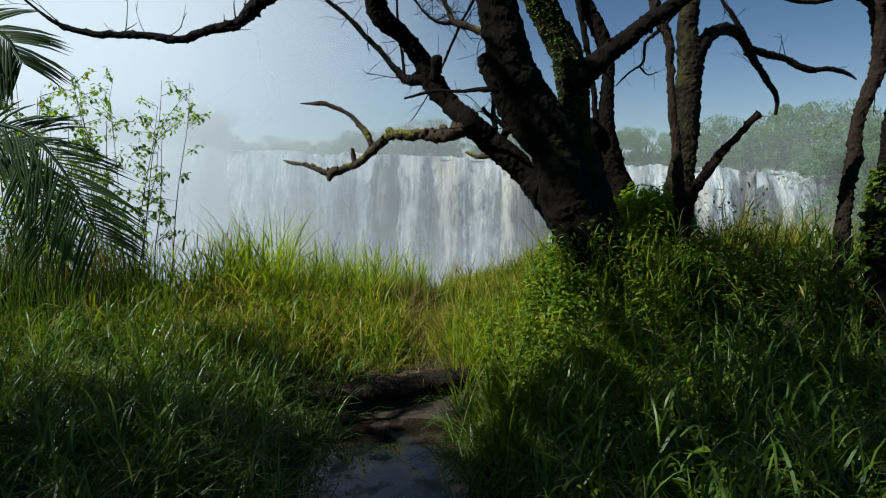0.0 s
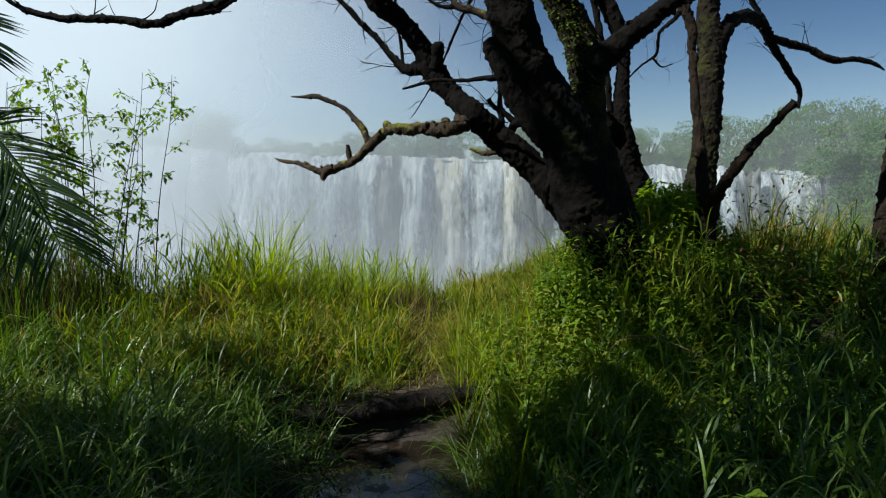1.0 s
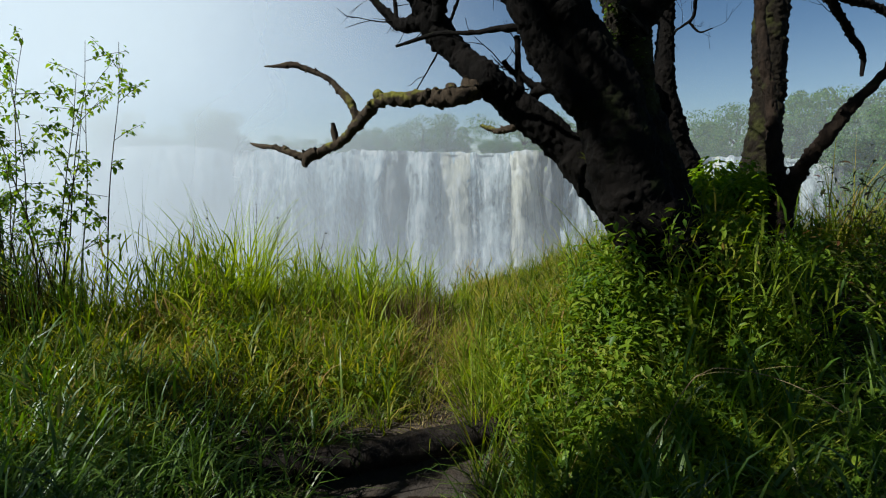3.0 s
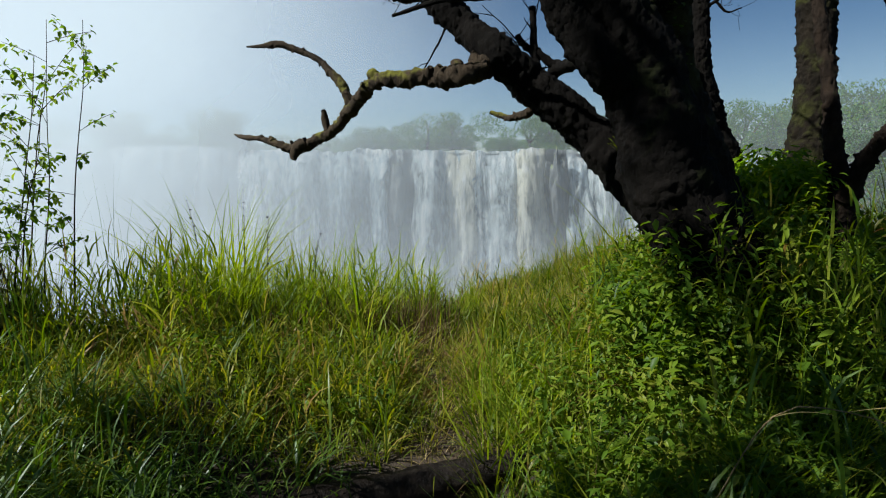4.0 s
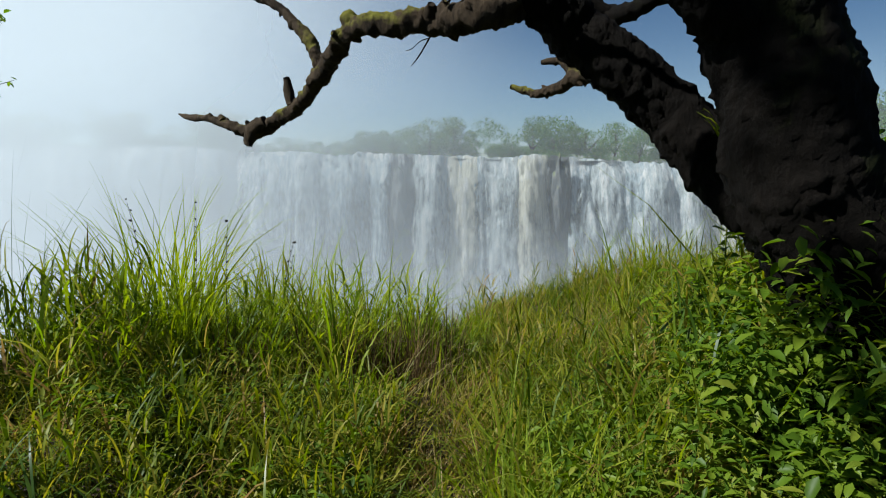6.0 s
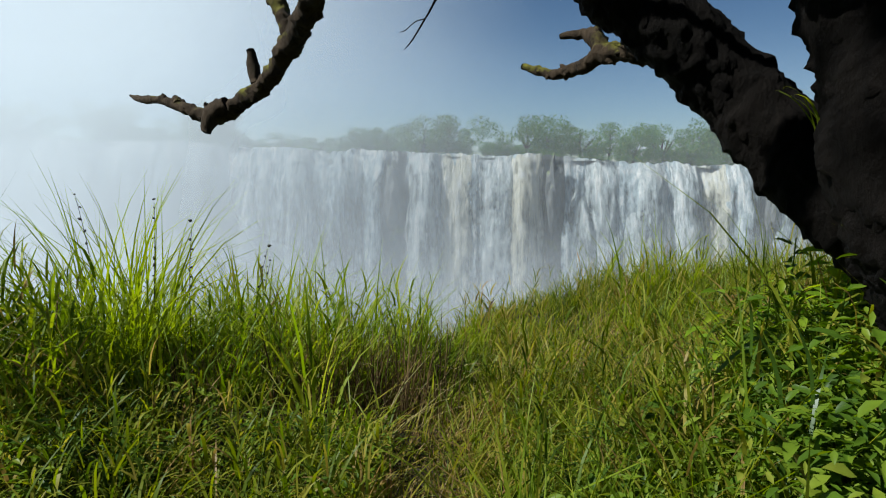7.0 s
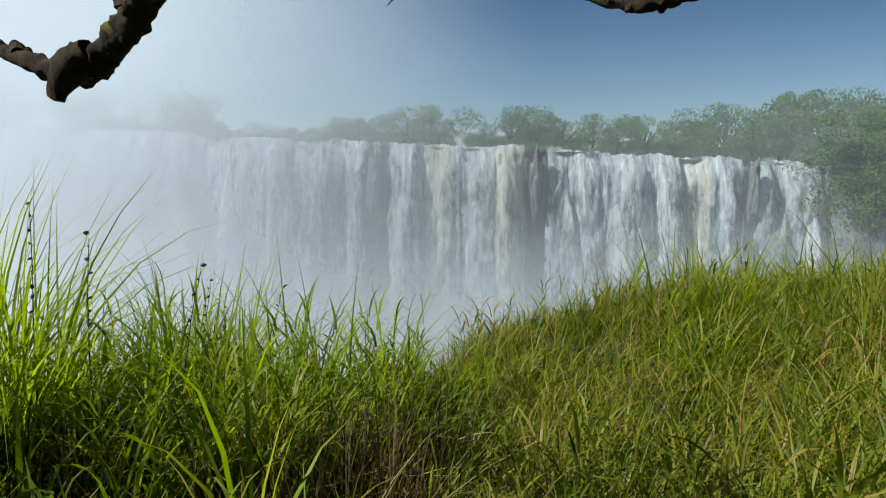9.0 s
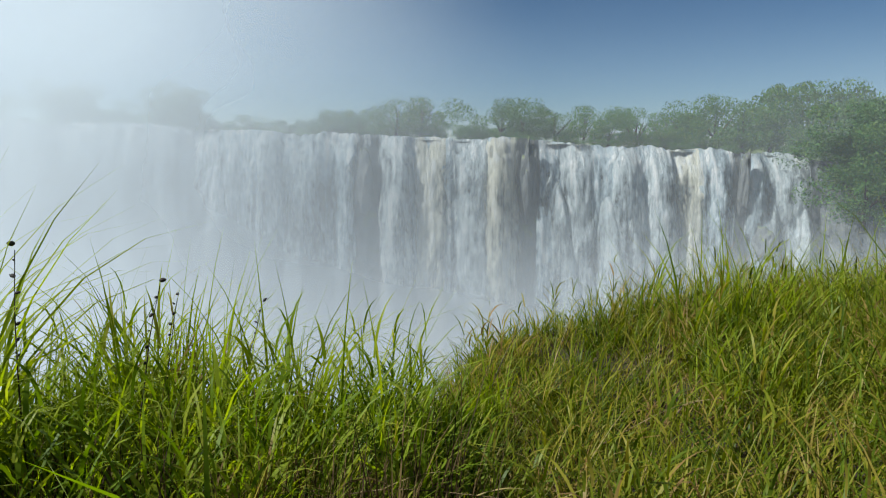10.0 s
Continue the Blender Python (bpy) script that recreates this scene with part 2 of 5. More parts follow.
def mist_material(name, left, low, thin, seed):
    """Spray: a thin white veil, thicker over the plunge pool (low) and up the gorge (left)."""
    m, nt = material(name)
    c = nt.nodes.new("ShaderNodeTexCoord")
    sep = nt.nodes.new("ShaderNodeSeparateXYZ")
    nt.links.new(c.outputs["Object"], sep.inputs[0])
    x, z = sep.outputs["X"], sep.outputs["Z"]
    mp = nt.nodes.new("ShaderNodeMapping")
    mp.inputs["Location"].default_value = (seed * 31.0, seed * 17.0, seed * 9.0)
    nt.links.new(c.outputs["Object"], mp.inputs[0])
    cloud = noise_of(nt, mp.outputs[0], 0.045, 5, 0.55)

    def ease(v, a, b):
        n = nt.nodes.new("ShaderNodeMapRange")
        n.interpolation_type = "SMOOTHSTEP"
        n.inputs[1].default_value, n.inputs[2].default_value = a, b
        nt.links.new(v, n.inputs[0])
        return n.outputs[0]

    wob = arith(nt, "MULTIPLY", arith(nt, "SUBTRACT", cloud, 0.5), 15.0)
    open_air = arith(nt, "MULTIPLY", ease(z, -26, -6), ease(z, 13, 5))
    open_air = arith(nt, "MULTIPLY", open_air, ease(x, -70, -45))
    up_gorge = arith(nt, "MULTIPLY", ease(arith(nt, "ADD", x, wob), left[0], left[1]), left[2])
    up_gorge = arith(nt, "MULTIPLY", up_gorge, arith(nt, "SUBTRACT", 1.0, arith(nt, "MULTIPLY", open_air, 0.25)))
    up_gorge = arith(nt, "ADD", up_gorge, arith(nt, "MULTIPLY", arith(nt, "MULTIPLY", ease(arith(nt, "ADD", x, wob), 44, 84), ease(z, 26, 10)), 0.03))
    over_pool = arith(nt, "MULTIPLY", ease(arith(nt, "ADD", z, arith(nt, "MULTIPLY", wob, 0.3)), low[0], low[1]), low[2])
    fade = ease(arith(nt, "ADD", z, arith(nt, "MULTIPLY", wob, 0.5)), 70, 20)
    low_air = ease(arith(nt, "ADD", z, arith(nt, "MULTIPLY", wob, 0.3)), 26, 3)
    a = arith(nt, "ADD", arith(nt, "MULTIPLY", up_gorge, fade), arith(nt, "MULTIPLY", low_air, thin), True)
    keep = arith(nt, "MULTIPLY", arith(nt, "SUBTRACT", 1.0, a), arith(nt, "SUBTRACT", 1.0, over_pool))
    alpha = arith(nt, "SUBTRACT", 1.0, keep, True)
    d = node(nt, "ShaderNodeBsdfDiffuse", Color=(0.87, 0.912, 0.945, 1))
    t = node(nt, "ShaderNodeBsdfTranslucent", Color=(0.87, 0.912, 0.945, 1))
    s = nt.nodes.new("ShaderNodeMixShader")
    s.inputs[0].default_value = 0.4
    nt.links.new(d.outputs[0], s.inputs[1])
    nt.links.new(t.outputs[0], s.inputs[2])
    clear = nt.nodes.new("ShaderNodeBsdfTransparent")
    mix = nt.nodes.new("ShaderNodeMixShader")
    nt.links.new(alpha, mix.inputs[0])
    nt.links.new(clear.outputs[0], mix.inputs[1])
    nt.links.new(s.outputs[0], mix.inputs[2])
    finish(nt, mix.outputs[0])
    return m


SOIL, PUDDLE, ROCK = soil_material(), puddle_material(), rock_material()
WATER_THICK = water_material("thick_falling_water", 0.40, (0.64, 0.69, 0.70))
# Warmer cream tint for some columns of the falls.
WATER_CREAM = water_material("cream_falling_water", 0.39, (0.82, 0.78, 0.64))
WATER_THIN = water_material("thin_falling_water", 0.425, (0.57, 0.655, 0.70))


# ---- building helpers ----
def raw_mesh(name, verts, quads, mat, smooth=True):
    me = bpy.data.meshes.new(name)
    verts, quads = np.asarray(verts, np.float32).reshape(-1, 3), np.asarray(quads, np.int32)
    n, k = quads.shape
    me.vertices.add(len(verts))
    me.vertices.foreach_set("co", verts.ravel())
    me.loops.add(n * k)
    me.loops.foreach_set("vertex_index", quads.ravel())
    me.polygons.add(n)
    me.polygons.foreach_set("loop_start", np.arange(n, dtype=np.int32) * k)
    me.polygons.foreach_set("use_smooth", np.full(n, smooth))
    me.update(calc_edges=True)
    me.materials.append(mat)
    return me


def piece(name, me, parent=None, label=""):
    ob = new(name, me)
    if parent:
        ob.parent = parent
    return tagged(ob, label)


def thing(name, at, label, category, group="", kind=""):
    ob = new(name)
    ob.location = at
    ob.empty_display_size = 0.1
    return tagged(ob, label, category, group, kind)


def grid_quads(nu, nv):
    i = np.arange(nu - 1)[:, None] * nv + np.arange(nv - 1)[None, :]
    return np.stack([i, i + nv, i + nv + 1, i + 1], -1).reshape(-1, 4)


def smooth01(v, a, b):
    t = np.clip((v - a) / (b - a), 0, 1)
    return t * t * (3 - 2 * t)


def wavy(x, y, s=0.0):
    """Cheap smooth unevenness, about -1 to 1."""
    return (np.sin(1.7 * x + 0.6 * y + s) + np.sin(0.9 * y - 1.3 * x + 2.1 * s) + np.sin(2.9 * y + 0.7 * x + 0.5 * s) * 0.7 + np.sin(4.3 * x - 2.2 * y + s) * 0.4) / 3.1


def tube_mesh(name, pts, mat, sides=14, lump=0.12, step=0.05, seed=0.0, origin=(0, 0, 0), scale=0.022):
    """A knobbly limb along a smooth line through points (x, y, z, radius)."""
    p = np.array(pts, float)
    q = np.vstack([2 * p[0] - p[1], p, 2 * p[-1] - p[-2]])
    out = []
    for i in range(1, len(q) - 2):
        n = max(2, int(np.linalg.norm(q[i + 1, :3] - q[i, :3]) / step))
        for t in np.arange(n) / n:
            a, b, c, d = q[i - 1], q[i], q[i + 1], q[i + 2]
            out.append(0.5 * (2 * b + (c - a) * t + (2 * a - 5 * b + 4 * c - d) * t * t + (3 * b - a - 3 * c + d) * t ** 3))
    out.append(p[-1])
    out = np.array(out)
    tang = np.gradient(out[:, :3], axis=0)
    tang /= np.linalg.norm(tang, axis=1)[:, None]
    ref = np.array([0.31, 0.9, 0.2]) if abs(tang[0][1]) < 0.8 else np.array([1.0, 0.1, 0.2])
    for k, o in enumerate(out):  # crooks of the grown wood
        c = Vector((o[0] * 11 + seed, o[1] * 11, o[2] * 11))
        out[k, :3] += tuple(v * min(o[3] * 0.28, 0.012) * min(1.0, k / 6) for v in noise.noise_vector(c))
    verts = []
    ang = np.arange(sides) / sides * 2 * math.pi
    for k, (o, t) in enumerate(zip(out, tang)):
        u = ref - t * ref.dot(t)
        u /= np.linalg.norm(u)
        w = np.cross(t, u)
        ref = u
        r = max(o[3], 0.0012)
        flake = min(scale, r * 0.75) if r > 0.009 else 0.0
        for a in ang:
            dirn = u * math.cos(a) + w * math.sin(a)
            p = Vector(o[:3] + dirn * r)
            f = 1 + lump * (noise.noise(p * 9.0 + Vector((seed, 0, 0))) * 0.8 + (0.24 - abs(noise.noise(Vector((p.x * 22, p.y * 22, p.z * 12))))) * 1.5 + noise.noise(p * 3.0) * 0.5)
            d = r * f
            if flake:
                d += flake * (max(0.0, noise.noise(p * 33.0) - 0.16) * 1.0 + noise.noise(p * 75.0) * 0.3 - max(0.0, noise.noise(p * 15.0 + Vector((5, seed, 1))) - 0.3) * 0.6)
            verts.append(o[:3] + dirn * d)
    verts = np.array(verts)
    n = len(out)
    i = np.arange(n - 1)[:, None] * sides
    j = np.arange(sides)[None, :]
    quads = np.stack([i + j, i + (j + 1) % sides, i + sides + (j + 1) % sides, i + sides + j], -1).reshape(-1, 4)
    c0, c1 = len(verts), len(verts) + 1
    verts = np.vstack([verts, out[0, :3], out[-1, :3] + tang[-1] * out[-1, 3] * 0.3])
    jj = np.arange(sides)
    caps = np.concatenate([np.stack([jj, (jj + 1) % sides, np.full(sides, c0), np.full(sides, c0)], -1)[:, :4], np.stack([(n - 1) * sides + (jj + 1) % sides, (n - 1) * sides + jj, np.full(sides, c1), np.full(sides, c1)], -1)])
    me = bpy.data.meshes.new(name)
    faces = [tuple(f) for f in quads] + [tuple(f[:3]) for f in caps]
    me.from_pydata([tuple(v - np.array(origin)) for v in verts], [], faces)
    me.polygons.foreach_set("use_smooth", np.ones(len(faces), bool))
    me.materials.append(mat)
    return me


def blades(base, length, width, lean_dir, lean, droop, segs=4, crease=0.25):
    """Grass blades: base (n,3), length, width, heading of lean, lean from upright, droop towards the tip."""
    n = len(base)
    head = np.stack([np.cos(lean_dir), np.sin(lean_dir)], -1)
    twist = lean_dir + math.pi / 2 + rng.normal(0, 0.6, n)
    side = np.stack([np.cos(twist), np.sin(twist), np.zeros(n)], -1)
    pts = np.array(base, float)
    rows = []
    for k in range(segs + 1):
        f = k / segs
        w = width * (0.75 + 0.5 * f if f < 0.4 else 0.95 * (1 - f) / 0.6 + 0.03)
        rows.append(np.stack([pts - side * w[:, None] / 2, pts + side * w[:, None] / 2], 1))
        a = lean + droop * (f + 0.5 / segs) ** 1.6
        d = np.concatenate([head * np.sin(a)[:, None], np.cos(a)[:, None]], 1)
        pts = pts + d * (length / segs)[:, None]
    v = np.stack(rows, 1).reshape(-1, 3)
    b = np.arange(n)[:, None, None] * (2 * (segs + 1)) + np.arange(segs)[None, :, None] * 2 + np.array([0, 1, 3, 2])[None, None, :]
    return v, b.reshape(-1, 4)


def leaves(base, length, width, heading, pitch, fold=0.25):
    """Pointed leaves of six faces' worth of shape: base (n,3); each leaf is folded along its midrib and bends down."""
    n = len(base)
    d = np.stack([np.cos(heading) * np.cos(pitch), np.sin(heading) * np.cos(pitch), np.sin(pitch)], -1)
    s = np.stack([-np.sin(heading), np.cos(heading), rng.normal(0, 0.35, n)], -1)
    s /= np.linalg.norm(s, axis=1)[:, None]
    up = np.cross(d, s)
    L, W = length[:, None], width[:, None]
    b = np.asarray(base, float)
    mid1, mid2 = b + d * L * 0.4 - up * W * 0.05, b + d * L * 0.75 - up * L * 0.06
    tip = b + d * L - up * L * 0.16
    lift = up * W * fold
    v = np.stack([b, mid1, mid2, tip, mid1 + s * W * 0.5 + lift, mid1 - s * W * 0.5 + lift, mid2 + s * W * 0.36 + lift * 0.7, mid2 - s * W * 0.36 + lift * 0.7], 1).reshape(-1, 3)
    f = np.array([[0, 1, 4, 4], [0, 5, 1, 1], [1, 2, 6, 4], [1, 5, 7, 2], [2, 3, 6, 6], [2, 7, 3, 3]])
    tri = f[[0, 1, 4, 5]][:, :3]
    quad = f[[2, 3]]
    o = np.arange(n)[:, None, None] * 8
    t2 = np.concatenate([quad[:, [0, 1, 2]], quad[:, [0, 2, 3]], tri])
    return v, (o + t2[None]).reshape(-1, 3)


def joined(sets):
    vs, fs, k = [], [], 0
    for v, f in sets:
        vs.append(v)
        fs.append(f + k)
        k += len(v)
    return np.vstack(vs), np.vstack(fs)


# ---- ground ----
def ground_z(x, y):
    """Height of the bank: puddle, terrace behind the log, tree mound, drop into the gorge."""
    x, y = np.asarray(x, float), np.asarray(y, float)
    z = 0.06 + 0.05 * wavy(x, y)
    z = z + 0.17 * smooth01(y, 4.08, 4.28)
    z = z + 0.20 * smooth01(-x, 0.7, 1.6) * (1 - smooth01(y, 5.0, 6.5))
    z = z + 0.20 * smooth01(x, 0.25, 1.0) * (1 - smooth01(y, 5.2, 6.6))
    z = z + 0.42 * np.exp(-(((x - 1.45) / 0.85) ** 2 + ((y - 4.55) / 0.75) ** 2))
    z = z + 0.40 * np.exp(-(((x - 2.9) / 1.4) ** 2 + ((y - 5.3) / 1.1) ** 2))
    wet = np.exp(-(((x + 0.2) / 0.62) ** 4 + ((y - 3.0) / 1.02) ** 4))
    z = z - 0.17 * wet
    z = z - (0.22 + 0.08 * smooth01(x, -0.6, -0.3)) * smooth01(y, 5.7, 7.3) * (1 - smooth01(x, -0.4, 1.7) * 1.15)
    edge = 7.35 - 1.5 * smooth01(-x, 1.9, 3.2) + 1.35 * smooth01(x, -0.9, 0.5) + 0.8 * smooth01(x, 1.5, 4.0) + 0.12 * np.sin(3 * x)
    over = np.maximum(y - edge, 0)
    z = z - 0.7 * over - 0.5 * over ** 2
    return np.maximum(z, -50)


def ground_sheet():
    xs = np.unique(np.concatenate([-np.geomspace(6, 3000, 26), np.arange(-6, 6.01, 0.08), np.geomspace(6, 3000, 26)]))
    ys = np.unique(np.concatenate([-np.geomspace(1.5, 3000, 22), np.arange(-1.5, 10.01, 0.08), np.arange(10.25, 24, 0.5), np.arange(26, 112, 6)]))
    X, Y = np.meshgrid(xs, ys, indexing="ij")
    Z = ground_z(np.clip(X, -6, 6), np.clip(Y, -2, 400))
    me = raw_mesh("ground", np.stack([X, Y, Z], -1), grid_quads(len(xs), len(ys)), SOIL)
    return tagged(new("ground", me), "damp brown soil bank falling away into the gorge", "ground", kind="structure")


ground_sheet()


def plateau():
    """The river's upper bed behind the lip, level to the horizon."""
    xs = np.unique(np.concatenate([-np.geomspace(150, 4000, 16), np.linspace(-150, 150, 101), np.geomspace(150, 4000, 16)]))
    ys = np.concatenate([np.array([111.5, 114, 118, 125, 135]), np.geomspace(150, 4000, 24)])
    X, Y = np.meshgrid(xs, ys, indexing="ij")
    Z = lip_z(X) - 0.75 + 0.25 * wavy(X * 0.3, Y * 0.3)
    me = raw_mesh("river_bed", np.stack([X, Y, Z], -1), grid_quads(len(xs), len(ys)), ROCK)
    return tagged(new("plateau", me), "rocky green river plateau above the falls", "ground", kind="structure")


def lip_z(x):
    return np.interp(x, [-70, -43, -18, 15, 32, 53, 64, 72, 90], [5.6, 4.9, 3.6, 2.8, 1.9, 0.9, 0.4, -0.6, -3.0])


LIP_KNOTS = np.random.default_rng(44).uniform(-1, 1, 400)


def lip_rough(x):
    """Notches and humps of the rock along the lip."""
    return 0.5 * np.interp(x, np.arange(400) * 4.3 - 860, LIP_KNOTS) + 0.12 * np.interp(x, np.arange(400) * 0.7 - 140, LIP_KNOTS[::-1])


plateau()
puddle_x, puddle_y = np.linspace(-1.0, 0.6, 9), np.linspace(1.9, 4.1, 11)
PX, PY = np.meshgrid(puddle_x, puddle_y, indexing="ij")
tagged(new("puddle", raw_mesh("puddle", np.stack([PX, PY, np.full_like(PX, 0.0)], -1), grid_quads(9, 11), PUDDLE)), "still muddy puddle reflecting pale sky before the log", "water", kind="structure")


# ---- cliff, falls and spray ----
def cliff_y(x, z):
    """Depth of the rock face at x and height z: buttresses, ledges and a turn towards the viewer at its end."""
    but = 1.6 * np.sin(0.31 * x + 0.5) + 1.1 * np.sin(0.83 * x + 1.9) + 0.7 * np.sin(1.9 * x + 0.04 * z)
    ledge = 0.9 * np.sin(0.35 * z + 0.21 * x) + 0.6 * np.sin(0.9 * z - 0.4 * x)
    turn = 20 * smooth01(x, 62, 100)
    return 112.6 + (but + ledge) * (0.3 + 0.4 * smooth01(-z, -2, 12)) - 0.11 * (-np.minimum(z, 0)) - turn


def cliff():
    xs, n = np.arange(-150, 110, 0.8), 64
    v = []
    for x in xs:
        top = float(lip_z(x) + lip_rough(x)) - 0.35
        zs = np.linspace(top, -50, n)
        for z in zs:
            r = noise.noise(Vector((x * 0.35, z * 0.3, 3.0))) * 1.4 + noise.noise(Vector((x * 0.9, z * 0.7, 8.0))) * 0.7
            r *= min(1.0, 0.25 + (top - z) / 8)
            v.append((x, float(cliff_y(x, z)) - r, z))
    me = raw_mesh("cliff", np.array(v), grid_quads(len(xs), n), ROCK)
    return tagged(new("cliff", me), "dark wet basalt cliff behind the falling water", "cliff", kind="structure")


cliff()


def curtain(name, x0, x1, mat, out, drop, label, flare=0.0, seed=0.0, start=0.0):
    """One sheet of falling water that rolls over the lip and fans out downwards."""
    nx, nz = max(12, int((x1 - x0) * 4)), 84
    u, w = np.linspace(0, 1, nx), np.linspace(0, 1, nz)
    U, Wd = np.meshgrid(u, w, indexing="ij")
    lip = lip_z(x0 + (x1 - x0) * U) + lip_rough(x0 + (x1 - x0) * U) - start * (1 + 0.25 * np.sin(7 * U + seed)) + 0.28 * wavy(2.1 * (x0 + (x1 - x0) * U), seed) - 0.25
    fall = Wd ** 1.3 * drop
    X = x0 + (x1 - x0) * U + flare * (U - 0.5) * fall * 0.12
    edge = np.sin(math.pi * np.clip(U, 0.02, 0.98)) ** 0.35
    Z = lip - fall
    flat = np.stack([X, Z], -1).reshape(-1, 2)
    sway = np.array([noise.noise(Vector((a * 0.22 + seed, b * 0.13, seed))) for a, b in flat]).reshape(X.shape)
    froth = np.array([noise.noise(Vector((a * 0.55, b * 0.30 + seed, 4.0))) + 0.6 * noise.noise(Vector((a * 1.4, b * 0.8, seed))) for a, b in flat]).reshape(X.shape)
    X = X + 0.8 * sway * np.minimum(1, fall / 6)
    r = np.random.default_rng(int(seed * 100))
    ridge = 0
    for gap, amp in ((3.6, 0.45), (0.9, 0.14), (0.45, 0.10)):
        knots = np.arange(x0 - 30, x1 + 30, gap)
        ridge = ridge + amp * np.interp(X, knots, r.uniform(-1, 1, len(knots)))
    roll = 1 - np.exp(-fall / 3.4)
    Y = 112.0 + 0.8 * np.sin(0.31 * X + 0.5) + 0.5 * np.sin(0.83 * X + 1.9) - 20 * smooth01(X, 62, 100) - 0.11 * np.maximum(-Z, 0) - 0.6 - (0.7 * out + 1.6) * roll * edge - 0.03 * fall - (ridge + 0.6 * froth) * (0.2 + 0.6 * roll)
    me = raw_mesh(name, np.stack([X, Y, Z], -1), grid_quads(nx, nz), mat)
    return tagged(new(name, me), label, "waterfall", "curtains of the waterfall")


THICK = "thick white curtain of water pouring over the cliff"
THIN = "thin veil of water streaking down dark rock"
for x0, x1, seed in ((-95, -9.2, 0.3), (-9.2, 15.9, 0.7), (19.2, 53.6, 0.9), (54.6, 67.4, 1.4)):
    curtain("waterfall", x0, x1, WATER_THIN, 1.0, 46, "wide thin veil of white water across the cliff", 0.0, seed)
for x0, x1, mat, out, drop, flare, seed in (
        (-62, -50, WATER_THIN, 1.8, 40, 0.2, 1.1), (-40, -35.5, WATER_THICK, 2.0, 42, 0.3, 2.0), (-34.5, -31, WATER_THICK, 2.2, 42, 0.4, 2.7),
        (-29, -12, WATER_THIN, 2.6, 44, 0.2, 3.1), (-28.5, -24.5, WATER_THICK, 2.9, 44, 0.2, 3.6), (-16.5, -12, WATER_THIN, 3.0, 44, 0.2, 4.4), (-8.2, -2.2, WATER_THICK, 2.4, 42, 0.1, 5.0),
        (-1.9, 3.6, WATER_CREAM, 2.4, 42, 0.2, 5.9), (4.4, 10.4, WATER_THICK, 2.9, 44, 0.1, 6.6), (9.6, 15.6, WATER_CREAM, 2.7, 44, 0.15, 7.1), (19.4, 24.0, WATER_THIN, 1.8, 44, 0.7, 8.2),
        (22.0, 30.2, WATER_THICK, 2.2, 44, 0.5, 9.0), (31.5, 38.0, WATER_THICK, 2.6, 40, 0.9, 9.9), (37.0, 43.5, WATER_THICK, 2.6, 40, 0.5, 10.8), (43.5, 48.2, WATER_CREAM, 2.0, 40, 0.2, 11.3),
        (48.6, 53.2, WATER_THIN, 2.0, 40, 0.2, 12.4), (55.4, 59.6, WATER_THIN, 2.0, 36, 0.6, 13.0), (58.8, 67.2, WATER_THICK, 2.4, 36, 0.5, 14.2)):
    curtain("waterfall", x0, x1, mat, out, drop, THIN if mat is WATER_THIN else THICK, flare, seed)
for x0, x1, out, drop, flare, seed, start in ((21.0, 25.5, 4.6, 36, 0.6, 21.0, 6.0), (29.6, 34.6, 4.6, 34, 0.8, 22.0, 7.5), (34.0, 41.0, 5.0, 30, 0.7, 23.0, 10.0), (57.5, 61.0, 4.4, 28, 0.8, 24.0, 6.5),
                                              (62.5, 66.5, 4.2, 28, 0.6, 25.0, 8.0), (-24.0, -19.5, 4.4, 36, 0.5, 26.0, 5.0), (-37.5, -33.0, 4.2, 36, 0.5, 27.0, 6.0)):
    curtain("waterfall", x0, x1, WATER_THICK, out, drop, "frothing white cascade breaking over a ledge in the cliff", flare, seed, start)


def fall_rock(x, y, z, size, seed):
    """A dark ledge of basalt that breaks through the falling water."""
    bm = bmesh.new()
    bmesh.ops.create_icosphere(bm, subdivisions=4, radius=1.0)
    for v in bm.verts:
        p = v.co.copy()
        f = 1 + 0.5 * noise.noise(p * 1.1 + Vector((seed, 0, 0))) + 0.28 * noise.noise(p * 2.7 + Vector((0, seed, 0))) + 0.12 * noise.noise(p * 6.5)
        v.co = Vector((p.x * size[0], p.y * size[1], p.z * size[2])) * f
    for f in bm.faces:
        f.smooth = True
    me = bpy.data.meshes.new("rock")
    bm.to_mesh(me)
    bm.free()
    me.materials.append(ROCK)
    ob = tagged(new("rock", me), "dark wet basalt ledge breaking through the falling water", "rock", "ledges in the falls")
    ob.location = (x, y, z)


for args in ((17.3, 109.0, -4.5, (1.3, 1.4, 6.5), 1), (54.0, 107.4, -5.0, (0.9, 1.2, 4.8), 5), (57.2, 105.2, -15.0, (1.6, 1.4, 2.6), 6), (-10.6, 108.6, -4.5, (1.2, 1.2, 5.0), 8)):
    fall_rock(*args)


